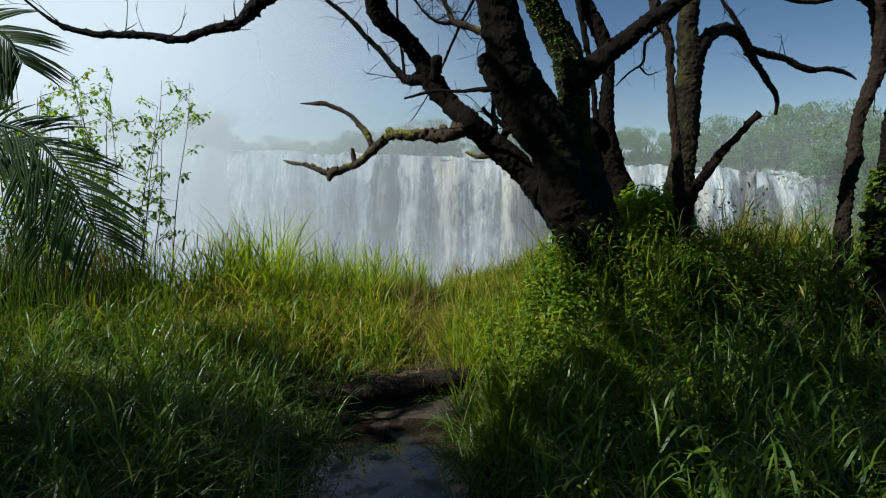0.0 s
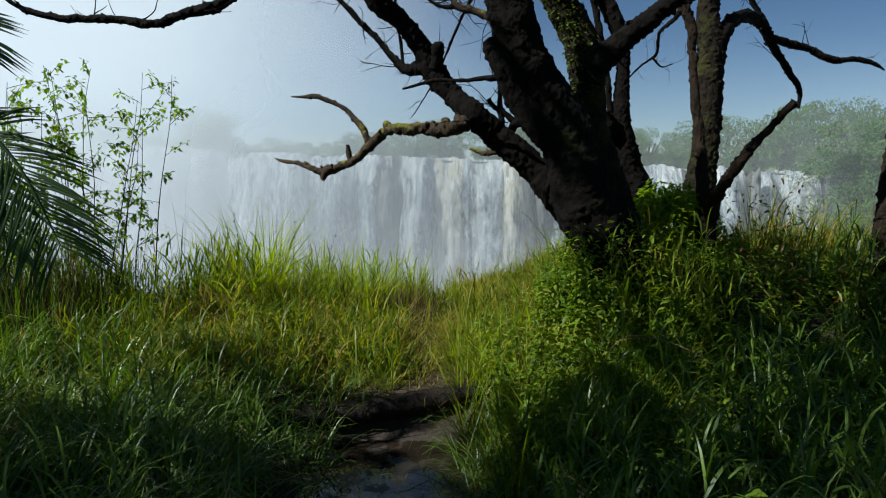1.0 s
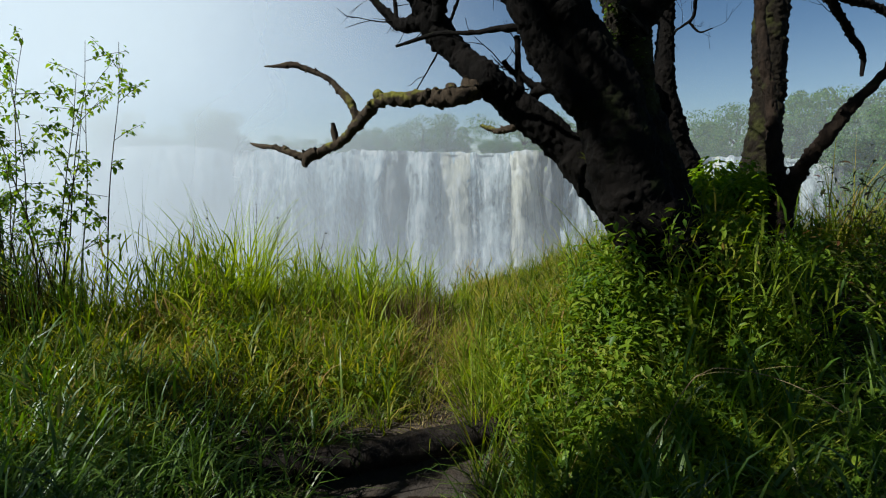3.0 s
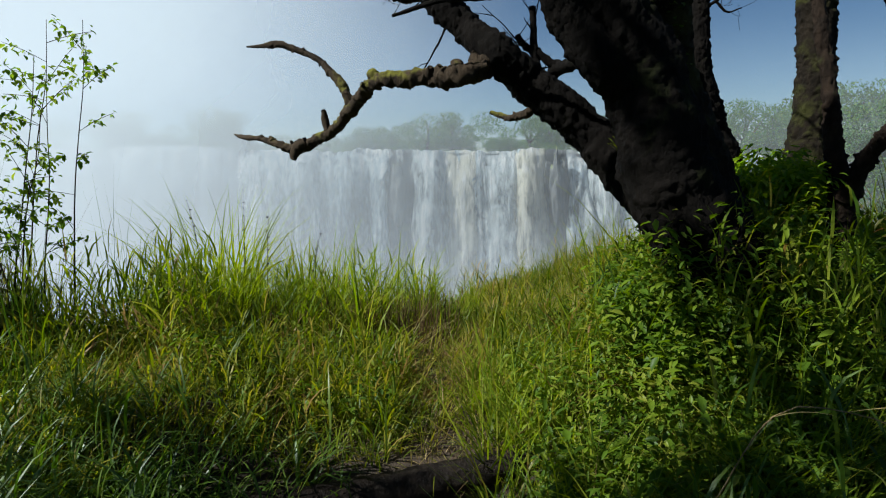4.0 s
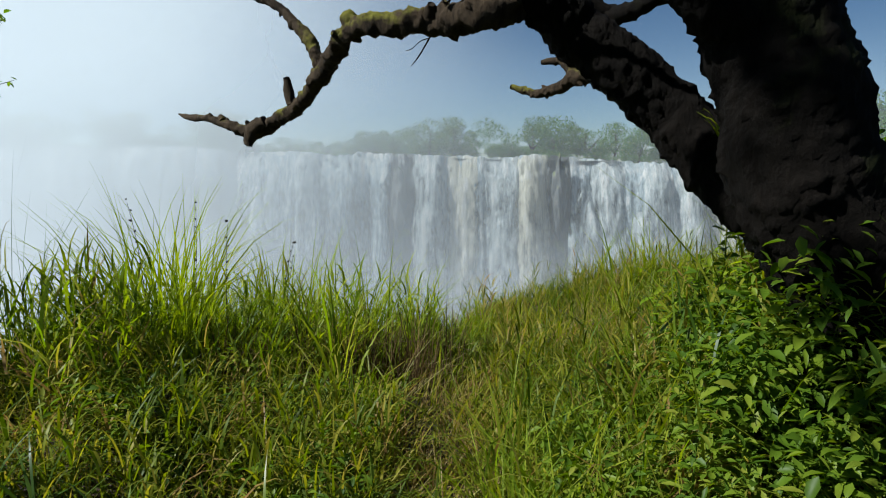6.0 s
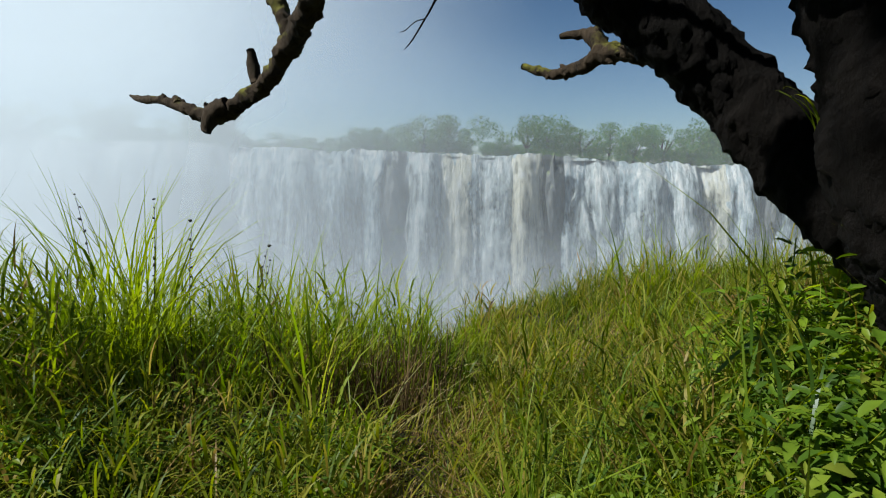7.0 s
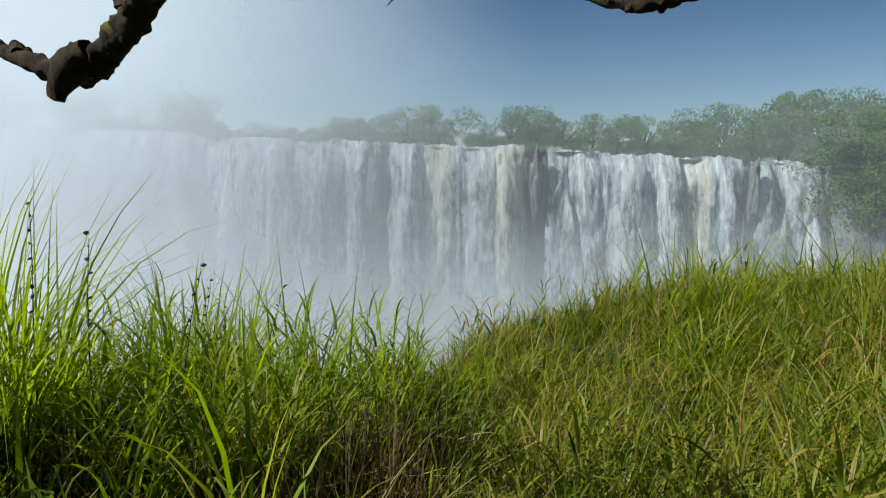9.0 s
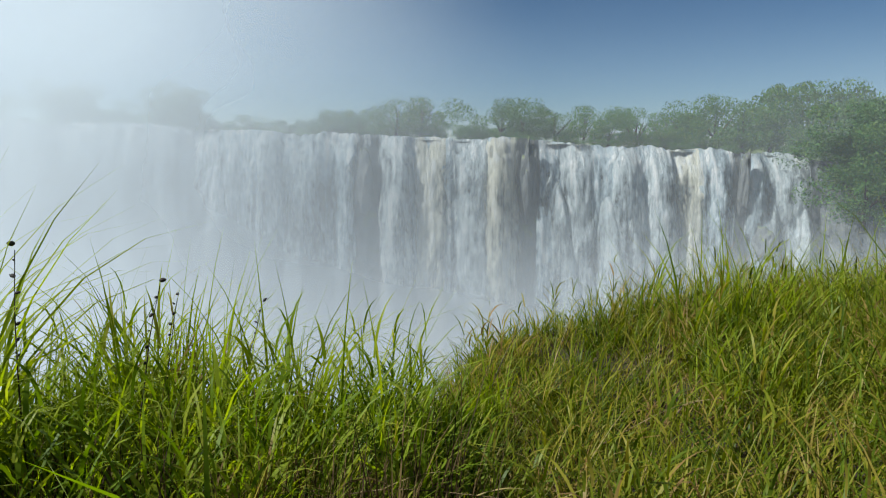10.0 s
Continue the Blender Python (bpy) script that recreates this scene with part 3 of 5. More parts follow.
def veil(y, left, low, thin, seed):
    """A drifting bank of spray across the gorge, bellied towards the viewer."""
    xs, zs = np.linspace(-220, 200, 60), np.linspace(-44, 75, 24)
    X, Z = np.meshgrid(xs, zs, indexing="ij")
    Y = y + 4 * np.sin(X * 0.03 + seed) + 2 * np.sin(Z * 0.09 + 2 * seed) + X * 0.03 + Z * 0.6
    me = raw_mesh("spray", np.stack([X, Y, Z], -1), grid_quads(60, 24), mist_material("drifting_spray", left, low, thin, seed))
    return tagged(new("spray", me), "drifting white spray hanging in the gorge", "mist", kind="stuff")


veil(102, (22, -80, 0.46), (-4, -40, 0.42), 0.06, 1.0)
veil(80, (17, -62, 0.45), (-3, -30, 0.44), 0.05, 2.3)
veil(56, (11, -44, 0.46), (-3, -24, 0.22), 0.04, 3.9)


# ---- trees beyond the falls ----
def far_crown(seed, lobes, size):
    r = np.random.default_rng(seed)
    vs = []
    for _ in range(lobes):
        c = np.array([r.normal(0, 0.42), r.normal(0, 0.42), 0.55 + r.uniform(-0.38, 0.33)])
        rad = r.uniform(0.16, 0.34)
        n = 420
        d = r.normal(0, 1, (n, 3))
        d /= np.linalg.norm(d, axis=1)[:, None]
        p = c + d * rad * r.uniform(0.55, 1.05, (n, 1)) * np.array([1.15, 1.15, 0.75])
        a, b = r.normal(0, 1, (n, 3)), r.normal(0, 1, (n, 3))
        s = size * r.uniform(0.5, 1.2, (n, 1))
        a, b = a / np.linalg.norm(a, axis=1)[:, None] * s, b / np.linalg.norm(b, axis=1)[:, None] * s
        vs.append(np.stack([p - a, p - b * 0.6, p + a, p + b * 0.6], 1).reshape(-1, 3))
    v = np.vstack(vs)
    return raw_mesh("crown", v, np.arange(len(v)).reshape(-1, 4), FAR_LEAF, False)


def far_tree(seed, lobes):
    t = thing("tree", (0, 0, 0), "hazy green broad-crowned tree on the rim of the falls", "tree", "trees beyond the falls")
    piece("trunk", tube_mesh("trunk", [(0, 0, -0.1, 0.05), (0.02, 0, 0.2, 0.035), (0.0, 0.03, 0.45, 0.025), (0.03, 0, 0.75, 0.01)], BARK_PALE, 7, 0.1, 0.1), t)
    for k in range(3):
        a = k * 2.1 + seed
        piece("limb", tube_mesh("limb", [(0, 0, 0.25, 0.022), (0.18 * math.cos(a), 0.18 * math.sin(a), 0.45, 0.016), (0.38 * math.cos(a), 0.38 * math.sin(a), 0.68, 0.006)], BARK_PALE, 6, 0.1, 0.1), t)
    piece("crown", far_crown(seed, lobes, 0.027), t)
    return t


PATTERNS = [far_tree(11, 15), far_tree(12, 12), far_tree(13, 18), far_tree(14, 14)]


def plant_tree(k, x, y, z, w, h, turn):
    m = Matrix.Translation((x, y, z)) @ Matrix.Rotation(turn, 4, "Z") @ Matrix.Diagonal((w, w, h, 1))
    src = PATTERNS[k % 4]
    made = copy_thing(src, m)
    made.scale = (w, w, h)
    return made


spots = random.Random(5)
for x, h, w in ((-62, 8.5, 8), (-45, 9.5, 7.5), (-41, 7, 6), (-15, 6.0, 6), (-11.5, 5.5, 6), (-5.2, 8.0, 8), (-1.0, 7.4, 8), (13.0, 7.6, 8), (17.0, 6.6, 7), (22.5, 7.0, 8), (27.5, 7.0, 7),
                (32, 6, 7), (37, 7, 8), (42, 6.5, 7), (46, 8.5, 9), (51, 9.5, 9), (56, 10.5, 10), (61, 11, 10), (66, 13, 11), (71, 14, 12), (77, 14, 12), (84, 14, 12), (92, 13, 12), (100, 14, 13)):
    y = spots.uniform(121, 128)
    plant_tree(spots.randrange(4), x * y / 112, y, float(lip_z(x)) - 1.0, w, h * y / 112, spots.uniform(0, 6))
for k in range(64):
    x = spots.uniform(-75, 62)
    y = spots.uniform(122, 150)
    plant_tree(k, x * y / 110, y, float(lip_z(x)) - 0.9, spots.uniform(3.5, 6), spots.uniform(2.2, 4.2), spots.uniform(0, 6))
for k in range(46):
    x = spots.uniform(70, 112)
    d = spots.uniform(0, 1)
    plant_tree(k, x, 112 - d * 26 - (x - 70) * 0.2, 1.0 - d * 26, spots.uniform(7, 11), spots.uniform(7, 12), spots.uniform(0, 6))
for k, x in enumerate((16.5, 24.5, 26.0, 29.5, 31.0, 33.5, 45.0, 53.8, 54.4, -10.5)):
    plant_tree(k, x, spots.uniform(112.6, 113.6), float(lip_z(x)) - 0.5, spots.uniform(1.6, 2.6), spots.uniform(0.9, 1.6), spots.uniform(0, 6))
for src in PATTERNS:
    src.matrix_basis = Matrix.Translation((spots.uniform(-120, -90), 135, 5.0)) @ Matrix.Diagonal((8, 8, 8, 1))


# ---- trees on the bank: each limb is a smooth line through (x, y, z, radius) ----
OLD_TREE = {
    "trunk": [(1.22, 4.42, 0.88, 0.225), (1.12, 4.41, 1.10, 0.212), (1.00, 4.41, 1.29, 0.198), (0.89, 4.41, 1.47, 0.189), (0.86, 4.41, 1.65, 0.183), (0.82, 4.43, 1.80, 0.174), (0.78, 4.45, 1.96, 0.169), (0.59, 4.44, 2.23, 0.159), (0.48, 4.41, 2.45, 0.147), (0.39, 4.40, 2.77, 0.136), (0.30, 4.40, 3.17, 0.126)],
    "leaning_limb": [(1.21, 4.45, 1.05, 0.120), (1.06, 4.58, 1.24, 0.145), (0.87, 4.66, 1.40, 0.115), (0.78, 4.73, 1.51, 0.110), (0.65, 4.79, 1.67, 0.099), (0.50, 4.81, 1.81, 0.097), (0.35, 4.83, 1.93, 0.092), (0.20, 4.80, 2.07, 0.086), (0.05, 4.90, 2.22, 0.074), (-0.08, 4.95, 2.38, 0.087), (-0.18, 4.93, 2.57, 0.069), (-0.32, 4.90, 2.74, 0.064), (-0.49, 4.86, 2.88, 0.081), (-0.56, 4.80, 3.13, 0.067), (-0.69, 4.75, 3.39, 0.057)],
    "second_trunk": [(1.21, 4.69, 1.18, 0.201), (1.10, 4.75, 1.62, 0.157), (1.03, 4.80, 1.96, 0.122), (1.00, 4.82, 2.31, 0.118), (0.95, 4.84, 2.58, 0.117), (0.82, 4.85, 2.81, 0.112), (0.71, 4.82, 3.01, 0.107), (0.63, 4.76, 3.32, 0.092)],
    "fishing_limb": [(0.20, 4.80, 2.05, 0.060), (0.11, 4.77, 1.99, 0.056), (0.02, 4.73, 1.96, 0.051), (-0.13, 4.83, 1.97, 0.043), (-0.25, 4.85, 1.97, 0.039), (-0.41, 4.92, 1.97, 0.033), (-0.57, 5.18, 1.88, 0.033), (-0.71, 5.37, 1.77, 0.032), (-0.89, 5.58, 1.70, 0.031), (-1.03, 5.68, 1.66, 0.035), (-1.18, 5.73, 1.70, 0.022), (-1.33, 5.84, 1.74, 0.018), (-1.45, 5.94, 1.75, 0.015), (-1.56, 6.04, 1.78, 0.006)],
    "twig_limb": [(-0.59, 5.23, 1.89, 0.028), (-0.67, 5.29, 2.03, 0.023), (-0.79, 5.36, 2.15, 0.019), (-0.91, 5.42, 2.22, 0.018), (-1.05, 5.46, 2.27, 0.020), (-1.16, 5.51, 2.27, 0.012), (-1.27, 5.56, 2.28, 0.005)],
    "elbow_spur": [(-0.95, 5.60, 1.70, 0.031), (-1.02, 5.62, 1.66, 0.037), (-1.05, 5.61, 1.59, 0.018)],
    "upright_stub": [(-0.78, 5.43, 1.76, 0.021), (-0.79, 5.44, 1.83, 0.019), (-0.80, 5.44, 1.88, 0.016)],
    "small_nub": [(-1.21, 5.74, 1.72, 0.016), (-1.22, 5.75, 1.74, 0.014), (-1.22, 5.75, 1.75, 0.008)],
    "small_nub_b": [(-1.29, 5.80, 1.73, 0.014), (-1.29, 5.80, 1.75, 0.012), (-1.30, 5.80, 1.76, 0.007)],
    "elbow_nub": [(-0.42, 4.94, 1.98, 0.036), (-0.43, 4.94, 2.01, 0.032), (-0.44, 4.95, 2.03, 0.014)],
    "limb_nub": [(0.00, 4.77, 1.98, 0.036), (0.01, 4.78, 2.02, 0.034), (0.02, 4.78, 2.04, 0.016)],
    "stub": [(0.79, 4.40, 1.83, 0.105), (0.61, 4.37, 1.95, 0.104), (0.48, 4.37, 2.13, 0.087), (0.38, 4.34, 2.30, 0.074), (0.31, 4.34, 2.43, 0.066), (0.28, 4.34, 2.49, 0.047)],
    "knot": [(-0.07, 4.88, 2.40, 0.040), (-0.05, 4.85, 2.48, 0.042), (-0.04, 4.84, 2.54, 0.048), (-0.04, 4.84, 2.57, 0.024)],
    "overhead_branch": [(-0.52, 4.13, 3.11, 0.047), (-0.82, 4.16, 2.98, 0.048), (-1.09, 4.20, 2.87, 0.044), (-1.23, 4.21, 2.78, 0.045), (-1.37, 4.22, 2.67, 0.034), (-1.56, 4.22, 2.63, 0.030), (-1.74, 4.23, 2.57, 0.026), (-1.96, 4.23, 2.59, 0.023), (-2.14, 4.22, 2.60, 0.023), (-2.32, 4.21, 2.60, 0.019), (-2.52, 4.20, 2.65, 0.015), (-2.63, 4.18, 2.72, 0.011), (-2.76, 4.19, 2.83, 0.007)],
    "thin_branch": [(-0.11, 4.92, 2.41, 0.040), (-0.28, 5.00, 2.41, 0.036), (-0.38, 5.05, 2.50, 0.024), (-0.52, 5.10, 2.66, 0.020), (-0.65, 5.10, 2.79, 0.019), (-0.77, 5.10, 2.92, 0.016), (-0.90, 5.10, 3.02, 0.014), (-1.05, 5.10, 3.15, 0.012)],
    "thin_twig": [(-0.31, 5.00, 2.44, 0.015), (-0.32, 5.00, 2.59, 0.011), (-0.35, 5.00, 2.76, 0.010), (-0.36, 5.00, 2.98, 0.009), (-0.37, 5.00, 3.19, 0.008)],
    "cross_twig": [(0.41, 4.47, 2.27, 0.020), (0.27, 4.52, 2.28, 0.016), (0.11, 4.57, 2.27, 0.012), (-0.06, 4.62, 2.28, 0.013), (-0.29, 4.66, 2.23, 0.008)],
    "side_stub": [(0.60, 4.80, 1.73, 0.030), (0.56, 4.86, 1.84, 0.024), (0.54, 5.02, 1.89, 0.021)],
    "broken_branch": [(0.62, 4.80, 1.66, 0.026), (0.65, 5.22, 1.82, 0.032), (0.59, 5.28, 1.83, 0.032), (0.52, 5.33, 1.85, 0.029), (0.46, 5.40, 1.85, 0.030), (0.41, 5.46, 1.82, 0.024), (0.37, 5.53, 1.82, 0.023), (0.32, 5.57, 1.81, 0.019), (0.26, 5.63, 1.83, 0.016), (0.21, 5.66, 1.85, 0.012)],
    "broken_fork": [(0.48, 5.40, 1.85, 0.028), (0.44, 5.45, 1.92, 0.031), (0.41, 5.49, 1.94, 0.019), (0.34, 5.54, 1.94, 0.013)],
    "rear_limb": [(0.70, 4.71, 2.06, 0.052), (0.63, 4.86, 2.05, 0.036), (0.58, 4.96, 2.03, 0.033), (0.54, 5.06, 2.02, 0.032), (0.51, 5.10, 1.98, 0.028), (0.48, 5.09, 1.94, 0.019)],
    "rear_fork": [(0.56, 5.06, 2.03, 0.030), (0.49, 5.06, 2.06, 0.023), (0.43, 5.06, 2.11, 0.021), (0.37, 5.07, 2.14, 0.019), (0.32, 5.07, 2.20, 0.016)],
    "rear_twig": [(0.43, 5.05, 1.98, 0.019), (0.42, 5.06, 2.07, 0.021), (0.41, 5.07, 2.16, 0.019), (0.41, 5.10, 2.35, 0.016)],
    "right_limb": [(0.95, 4.57, 2.32, 0.107), (1.06, 4.54, 2.43, 0.086), (1.21, 4.50, 2.55, 0.069), (1.34, 4.47, 2.65, 0.060), (1.44, 4.43, 2.73, 0.055), (1.58, 4.39, 2.82, 0.051), (1.72, 4.36, 2.95, 0.046), (1.96, 4.34, 3.18, 0.038)],
    "far_twig": [(0.63, 4.76, 3.32, 0.006), (0.52, 5.79, 3.56, 0.011), (0.22, 6.65, 3.26, 0.014), (-0.07, 7.28, 2.72, 0.011), (-0.20, 7.45, 2.52, 0.008), (-0.29, 7.51, 2.39, 0.006), (-0.35, 7.52, 2.30, 0.005), (-0.40, 7.51, 2.24, 0.002)],
    "far_twig_fork": [(-0.25, 7.48, 2.44, 0.005), (-0.32, 7.48, 2.42, 0.004), (-0.39, 7.47, 2.36, 0.003), (-0.43, 7.47, 2.35, 0.002)],
    "back_limb": [(0.42, 4.66, 2.55, 0.042), (0.32, 4.78, 2.71, 0.034), (0.20, 4.84, 2.78, 0.026), (0.09, 4.90, 2.83, 0.022), (0.03, 4.96, 2.95, 0.018), (-0.02, 5.04, 3.11, 0.018)],
    "back_twig": [(0.10, 4.90, 2.82, 0.013), (-0.02, 4.92, 2.83, 0.013), (-0.13, 4.96, 2.90, 0.009), (-0.22, 4.97, 3.01, 0.009)],
}
LEANING_TREE = {
    "trunk": [(1.62, 5.52, 1.29, 0.152), (1.57, 5.56, 1.57, 0.131), (1.50, 5.55, 1.82, 0.101), (1.46, 5.56, 2.10, 0.075), (1.47, 5.59, 2.40, 0.055), (1.48, 5.62, 2.64, 0.050), (1.43, 5.65, 2.84, 0.065), (1.32, 5.68, 3.07, 0.065), (1.25, 5.71, 3.24, 0.060), (1.22, 5.75, 3.60, 0.055)],
    "low_knot": [(1.43, 5.52, 1.97, 0.050), (1.34, 5.49, 2.03, 0.069), (1.29, 5.46, 2.13, 0.044)],
    "sapling_stem": [(1.40, 5.46, 1.47, 0.030), (1.37, 5.51, 1.80, 0.030), (1.36, 5.56, 2.20, 0.025), (1.31, 5.57, 2.59, 0.024), (1.24, 5.61, 2.93, 0.024), (1.18, 5.61, 3.22, 0.024), (1.15, 5.64, 3.47, 0.020)],
}
MOSSY_TREE = {
    "trunk": [(2.12, 5.56, 1.08, 0.176), (2.16, 5.61, 1.46, 0.135), (2.20, 5.65, 1.75, 0.109), (2.24, 5.70, 2.05, 0.104), (2.25, 5.75, 2.41, 0.109), (2.27, 5.79, 2.72, 0.109), (2.24, 5.83, 2.98, 0.088), (2.29, 5.88, 3.34, 0.088), (2.34, 5.93, 3.70, 0.083)],
    "side_limb": [(2.30, 5.78, 2.67, 0.073), (2.38, 5.80, 2.82, 0.062), (2.61, 6.13, 3.00, 0.055), (2.95, 6.55, 3.12, 0.053), (3.23, 6.85, 3.10, 0.049), (3.43, 7.04, 2.96, 0.044), (3.59, 7.11, 2.79, 0.035), (3.74, 7.19, 2.65, 0.032), (3.83, 7.17, 2.50, 0.026), (3.82, 7.15, 2.30, 0.016)],
    "outer_branch": [(3.33, 6.94, 3.00, 0.037), (3.57, 7.04, 2.97, 0.038), (3.87, 7.13, 2.92, 0.032), (4.13, 7.11, 2.80, 0.035), (4.35, 7.12, 2.81, 0.026), (4.55, 7.11, 2.77, 0.022), (4.68, 7.10, 2.69, 0.008)],
    "upright_twig": [(3.32, 6.96, 3.10, 0.031), (3.25, 6.98, 3.25, 0.025), (3.17, 6.99, 3.38, 0.025), (3.07, 7.02, 3.53, 0.019), (3.02, 7.04, 3.71, 0.019)],
    "hanging_branch": [(2.15, 5.85, 3.16, 0.030), (2.29, 6.70, 3.15, 0.022), (2.34, 7.30, 3.13, 0.018), (2.38, 7.50, 2.94, 0.016), (2.21, 7.50, 2.81, 0.012), (2.07, 7.50, 2.67, 0.007)],
    "drooping_twig": [(2.34, 7.50, 2.90, 0.012), (2.44, 7.50, 2.80, 0.010), (2.57, 7.50, 2.83, 0.006)],
}
FORKED_SAPLING = {
    "stem": [(1.86, 4.74, 1.00, 0.066), (1.88, 4.78, 1.28, 0.059), (1.86, 4.82, 1.53, 0.045), (1.84, 4.86, 1.84, 0.035), (1.81, 4.92, 2.15, 0.031), (1.81, 5.00, 2.46, 0.028), (1.79, 5.03, 2.73, 0.035), (1.71, 5.06, 2.93, 0.042), (1.65, 5.10, 3.17, 0.039)],
    "arm": [(1.88, 4.74, 1.33, 0.052), (1.88, 4.61, 1.52, 0.043), (1.90, 4.45, 1.67, 0.035), (1.98, 4.41, 1.81, 0.028), (2.07, 4.35, 1.94, 0.022), (2.13, 4.30, 2.04, 0.024), (2.17, 4.27, 2.09, 0.027)],
    "arm_stub": [(1.99, 4.40, 1.81, 0.016), (1.93, 4.38, 1.82, 0.012)],
}
CURVED_TREE = {
    "trunk": [(3.15, 4.75, 1.04, 0.071), (3.15, 4.78, 1.28, 0.053), (3.18, 4.82, 1.53, 0.049), (3.23, 4.85, 1.79, 0.053), (3.26, 4.89, 2.06, 0.044), (3.33, 4.92, 2.25, 0.049), (3.42, 4.95, 2.47, 0.053), (3.45, 4.98, 2.72, 0.058), (3.42, 5.01, 2.94, 0.062), (3.39, 5.05, 3.20, 0.062)],
    "high_branch": [(3.41, 5.02, 2.97, 0.036), (3.28, 4.97, 3.01, 0.031), (3.08, 4.93, 3.08, 0.026)],
    "low_branch": [(3.15, 4.99, 3.10, 0.026), (2.91, 4.94, 2.99, 0.022), (2.68, 4.92, 3.00, 0.017), (2.55, 4.93, 3.05, 0.013)],
}
EDGE_TREE = {
    "trunk": [(3.12, 4.24, 1.04, 0.120), (3.12, 4.29, 1.39, 0.104), (3.14, 4.34, 1.71, 0.064), (3.17, 4.38, 2.02, 0.052), (3.25, 4.44, 2.42, 0.048)],
}


def bank_tree(name, limbs, mats, label, sides=16):
    first = next(iter(limbs.values()))[0]
    base = Vector((first[0], first[1], float(ground_z(first[0], first[1]))))
    t = thing(name, base, label, "tree")
    for k, (limb, pts) in enumerate(limbs.items()):
        pts = list(pts)
        if k == 0:
            x, y, z, r = pts[0]
            pts.insert(0, (x + 0.05, y - 0.02, float(ground_z(x, y)) - 0.15, r * 1.08))
        big = pts[0][3] > 0.06
        fine = limb in ("fishing_limb", "twig_limb", "broken_branch", "broken_fork", "thin_branch", "overhead_branch", "side_limb", "outer_branch", "arm")
        count = 72 if pts[0][3] > 0.14 else 40 if big else 22 if fine else 12
        me = tube_mesh(limb, pts, mats.get(limb, mats[""]), count, 0.055 if big else 0.26 if fine else 0.3, 0.011 if big else 0.008 if fine else 0.014, k * 3.7, base, 0.030 if big else 0.032)
        piece(limb, me, t)
    return t


old_tree = bank_tree("old_tree", OLD_TREE, {"": BARK_SHADED, "fishing_limb": BARK_PALE, "upright_stub": BARK_PALE, "small_nub": BARK_PALE, "small_nub_b": BARK_PALE, "elbow_nub": BARK_PALE, "limb_nub": BARK_PALE, "elbow_spur": BARK_PALE, "twig_limb": BARK_PALE, "second_trunk": BARK_MOSS, "broken_branch": BARK_PALE, "broken_fork": BARK_PALE, "side_stub": BARK_PALE, "back_limb": BARK_PALE},
                     "leaning dead tree with bark darkened as in shade and bare gnarled limbs", 22)
leaning_tree = bank_tree("slender_tree", LEANING_TREE, {"": BARK_SHADED}, "slender bare tree with dark swollen trunk behind the old tree")
mossy_tree = bank_tree("mossy_tree", MOSSY_TREE, {"": BARK_MOSS, "side_limb": BARK_SHADED, "outer_branch": BARK_SHADED, "upright_twig": BARK_SHADED, "hanging_branch": BARK_SHADED, "drooping_twig": BARK_SHADED}, "upright bare tree with moss-covered trunk and crooked side limb")
sapling = bank_tree("forked_sapling", FORKED_SAPLING, {"": BARK_MID}, "low forked sapling with brown bare stems and broken arm")
curved_tree = bank_tree("curved_tree", CURVED_TREE, {"": BARK_MID}, "sinuous brown bare tree trunk standing in tall grass")
edge_tree = bank_tree("edge_tree", EDGE_TREE, {"": BARK_SHADED}, "dark trunk wrapped in leaves at the grass edge")


def spurs(t, limbs, count, seed, length=(0.06, 0.28), mat=BARK_SHADED):
    """Broken twigs and knots that stick out of the limbs."""
    r = random.Random(seed)
    names = [n for n in limbs if limbs[n][0][3] < 0.13 and n not in ("broken_branch", "broken_fork", "stub", "knot", "fishing_limb", "twig_limb", "elbow_spur", "upright_stub", "small_nub", "small_nub_b", "elbow_nub", "limb_nub", "rear_limb", "side_stub", "far_twig", "far_twig_fork")]
    for _ in range(count):
        pts = limbs[r.choice(names)]
        i = r.randrange(len(pts) - 1)
        f = r.random()
        a = [pts[i][k] * (1 - f) + pts[i + 1][k] * f for k in range(4)]
        d = Vector((r.gauss(0, 1), r.gauss(0, 0.6), r.gauss(0.5, 0.8))).normalized()
        L = r.uniform(*length) * (0.5 + r.random())
        rad = min(a[3] * 0.3, 0.0065) * r.uniform(0.45, 1)
        p, line = Vector(a[:3]), []
        for k in range(5):
            line.append((*p, max(rad * (1 - k / 5.5), 0.0016)))
            if k in (2, 3) and L > 0.14 and r.random() < 0.6:
                e = (d + Vector((r.gauss(0, 0.8), r.gauss(0, 0.5), r.gauss(0.1, 0.8)))).normalized()
                piece("twig", tube_mesh("twig", [(*p, rad * 0.5), (*(p + e * L * 0.25), max(rad * 0.4, 0.0015)), (*(p + e * L * 0.5 + Vector((0, 0, r.gauss(0, 0.02)))), 0.0013)], mat, 4, 0.2, 0.05, seed, t.location), t)
            p = p + d * L / 4
            d = (d + Vector((r.gauss(0, 0.2), r.gauss(0, 0.2), r.gauss(0.06, 0.2)))).normalized()
        piece("twig", tube_mesh("twig", line, mat, 5, 0.2, 0.03, seed, t.location), t)


spurs(old_tree, OLD_TREE, 70, 3)
spurs(old_tree, {n: OLD_TREE[n] for n in ("back_limb", "back_twig", "thin_branch", "overhead_branch")}, 56, 8, (0.08, 0.3))
spurs(mossy_tree, MOSSY_TREE, 26, 4)
spurs(leaning_tree, LEANING_TREE, 8, 5, (0.05, 0.14))
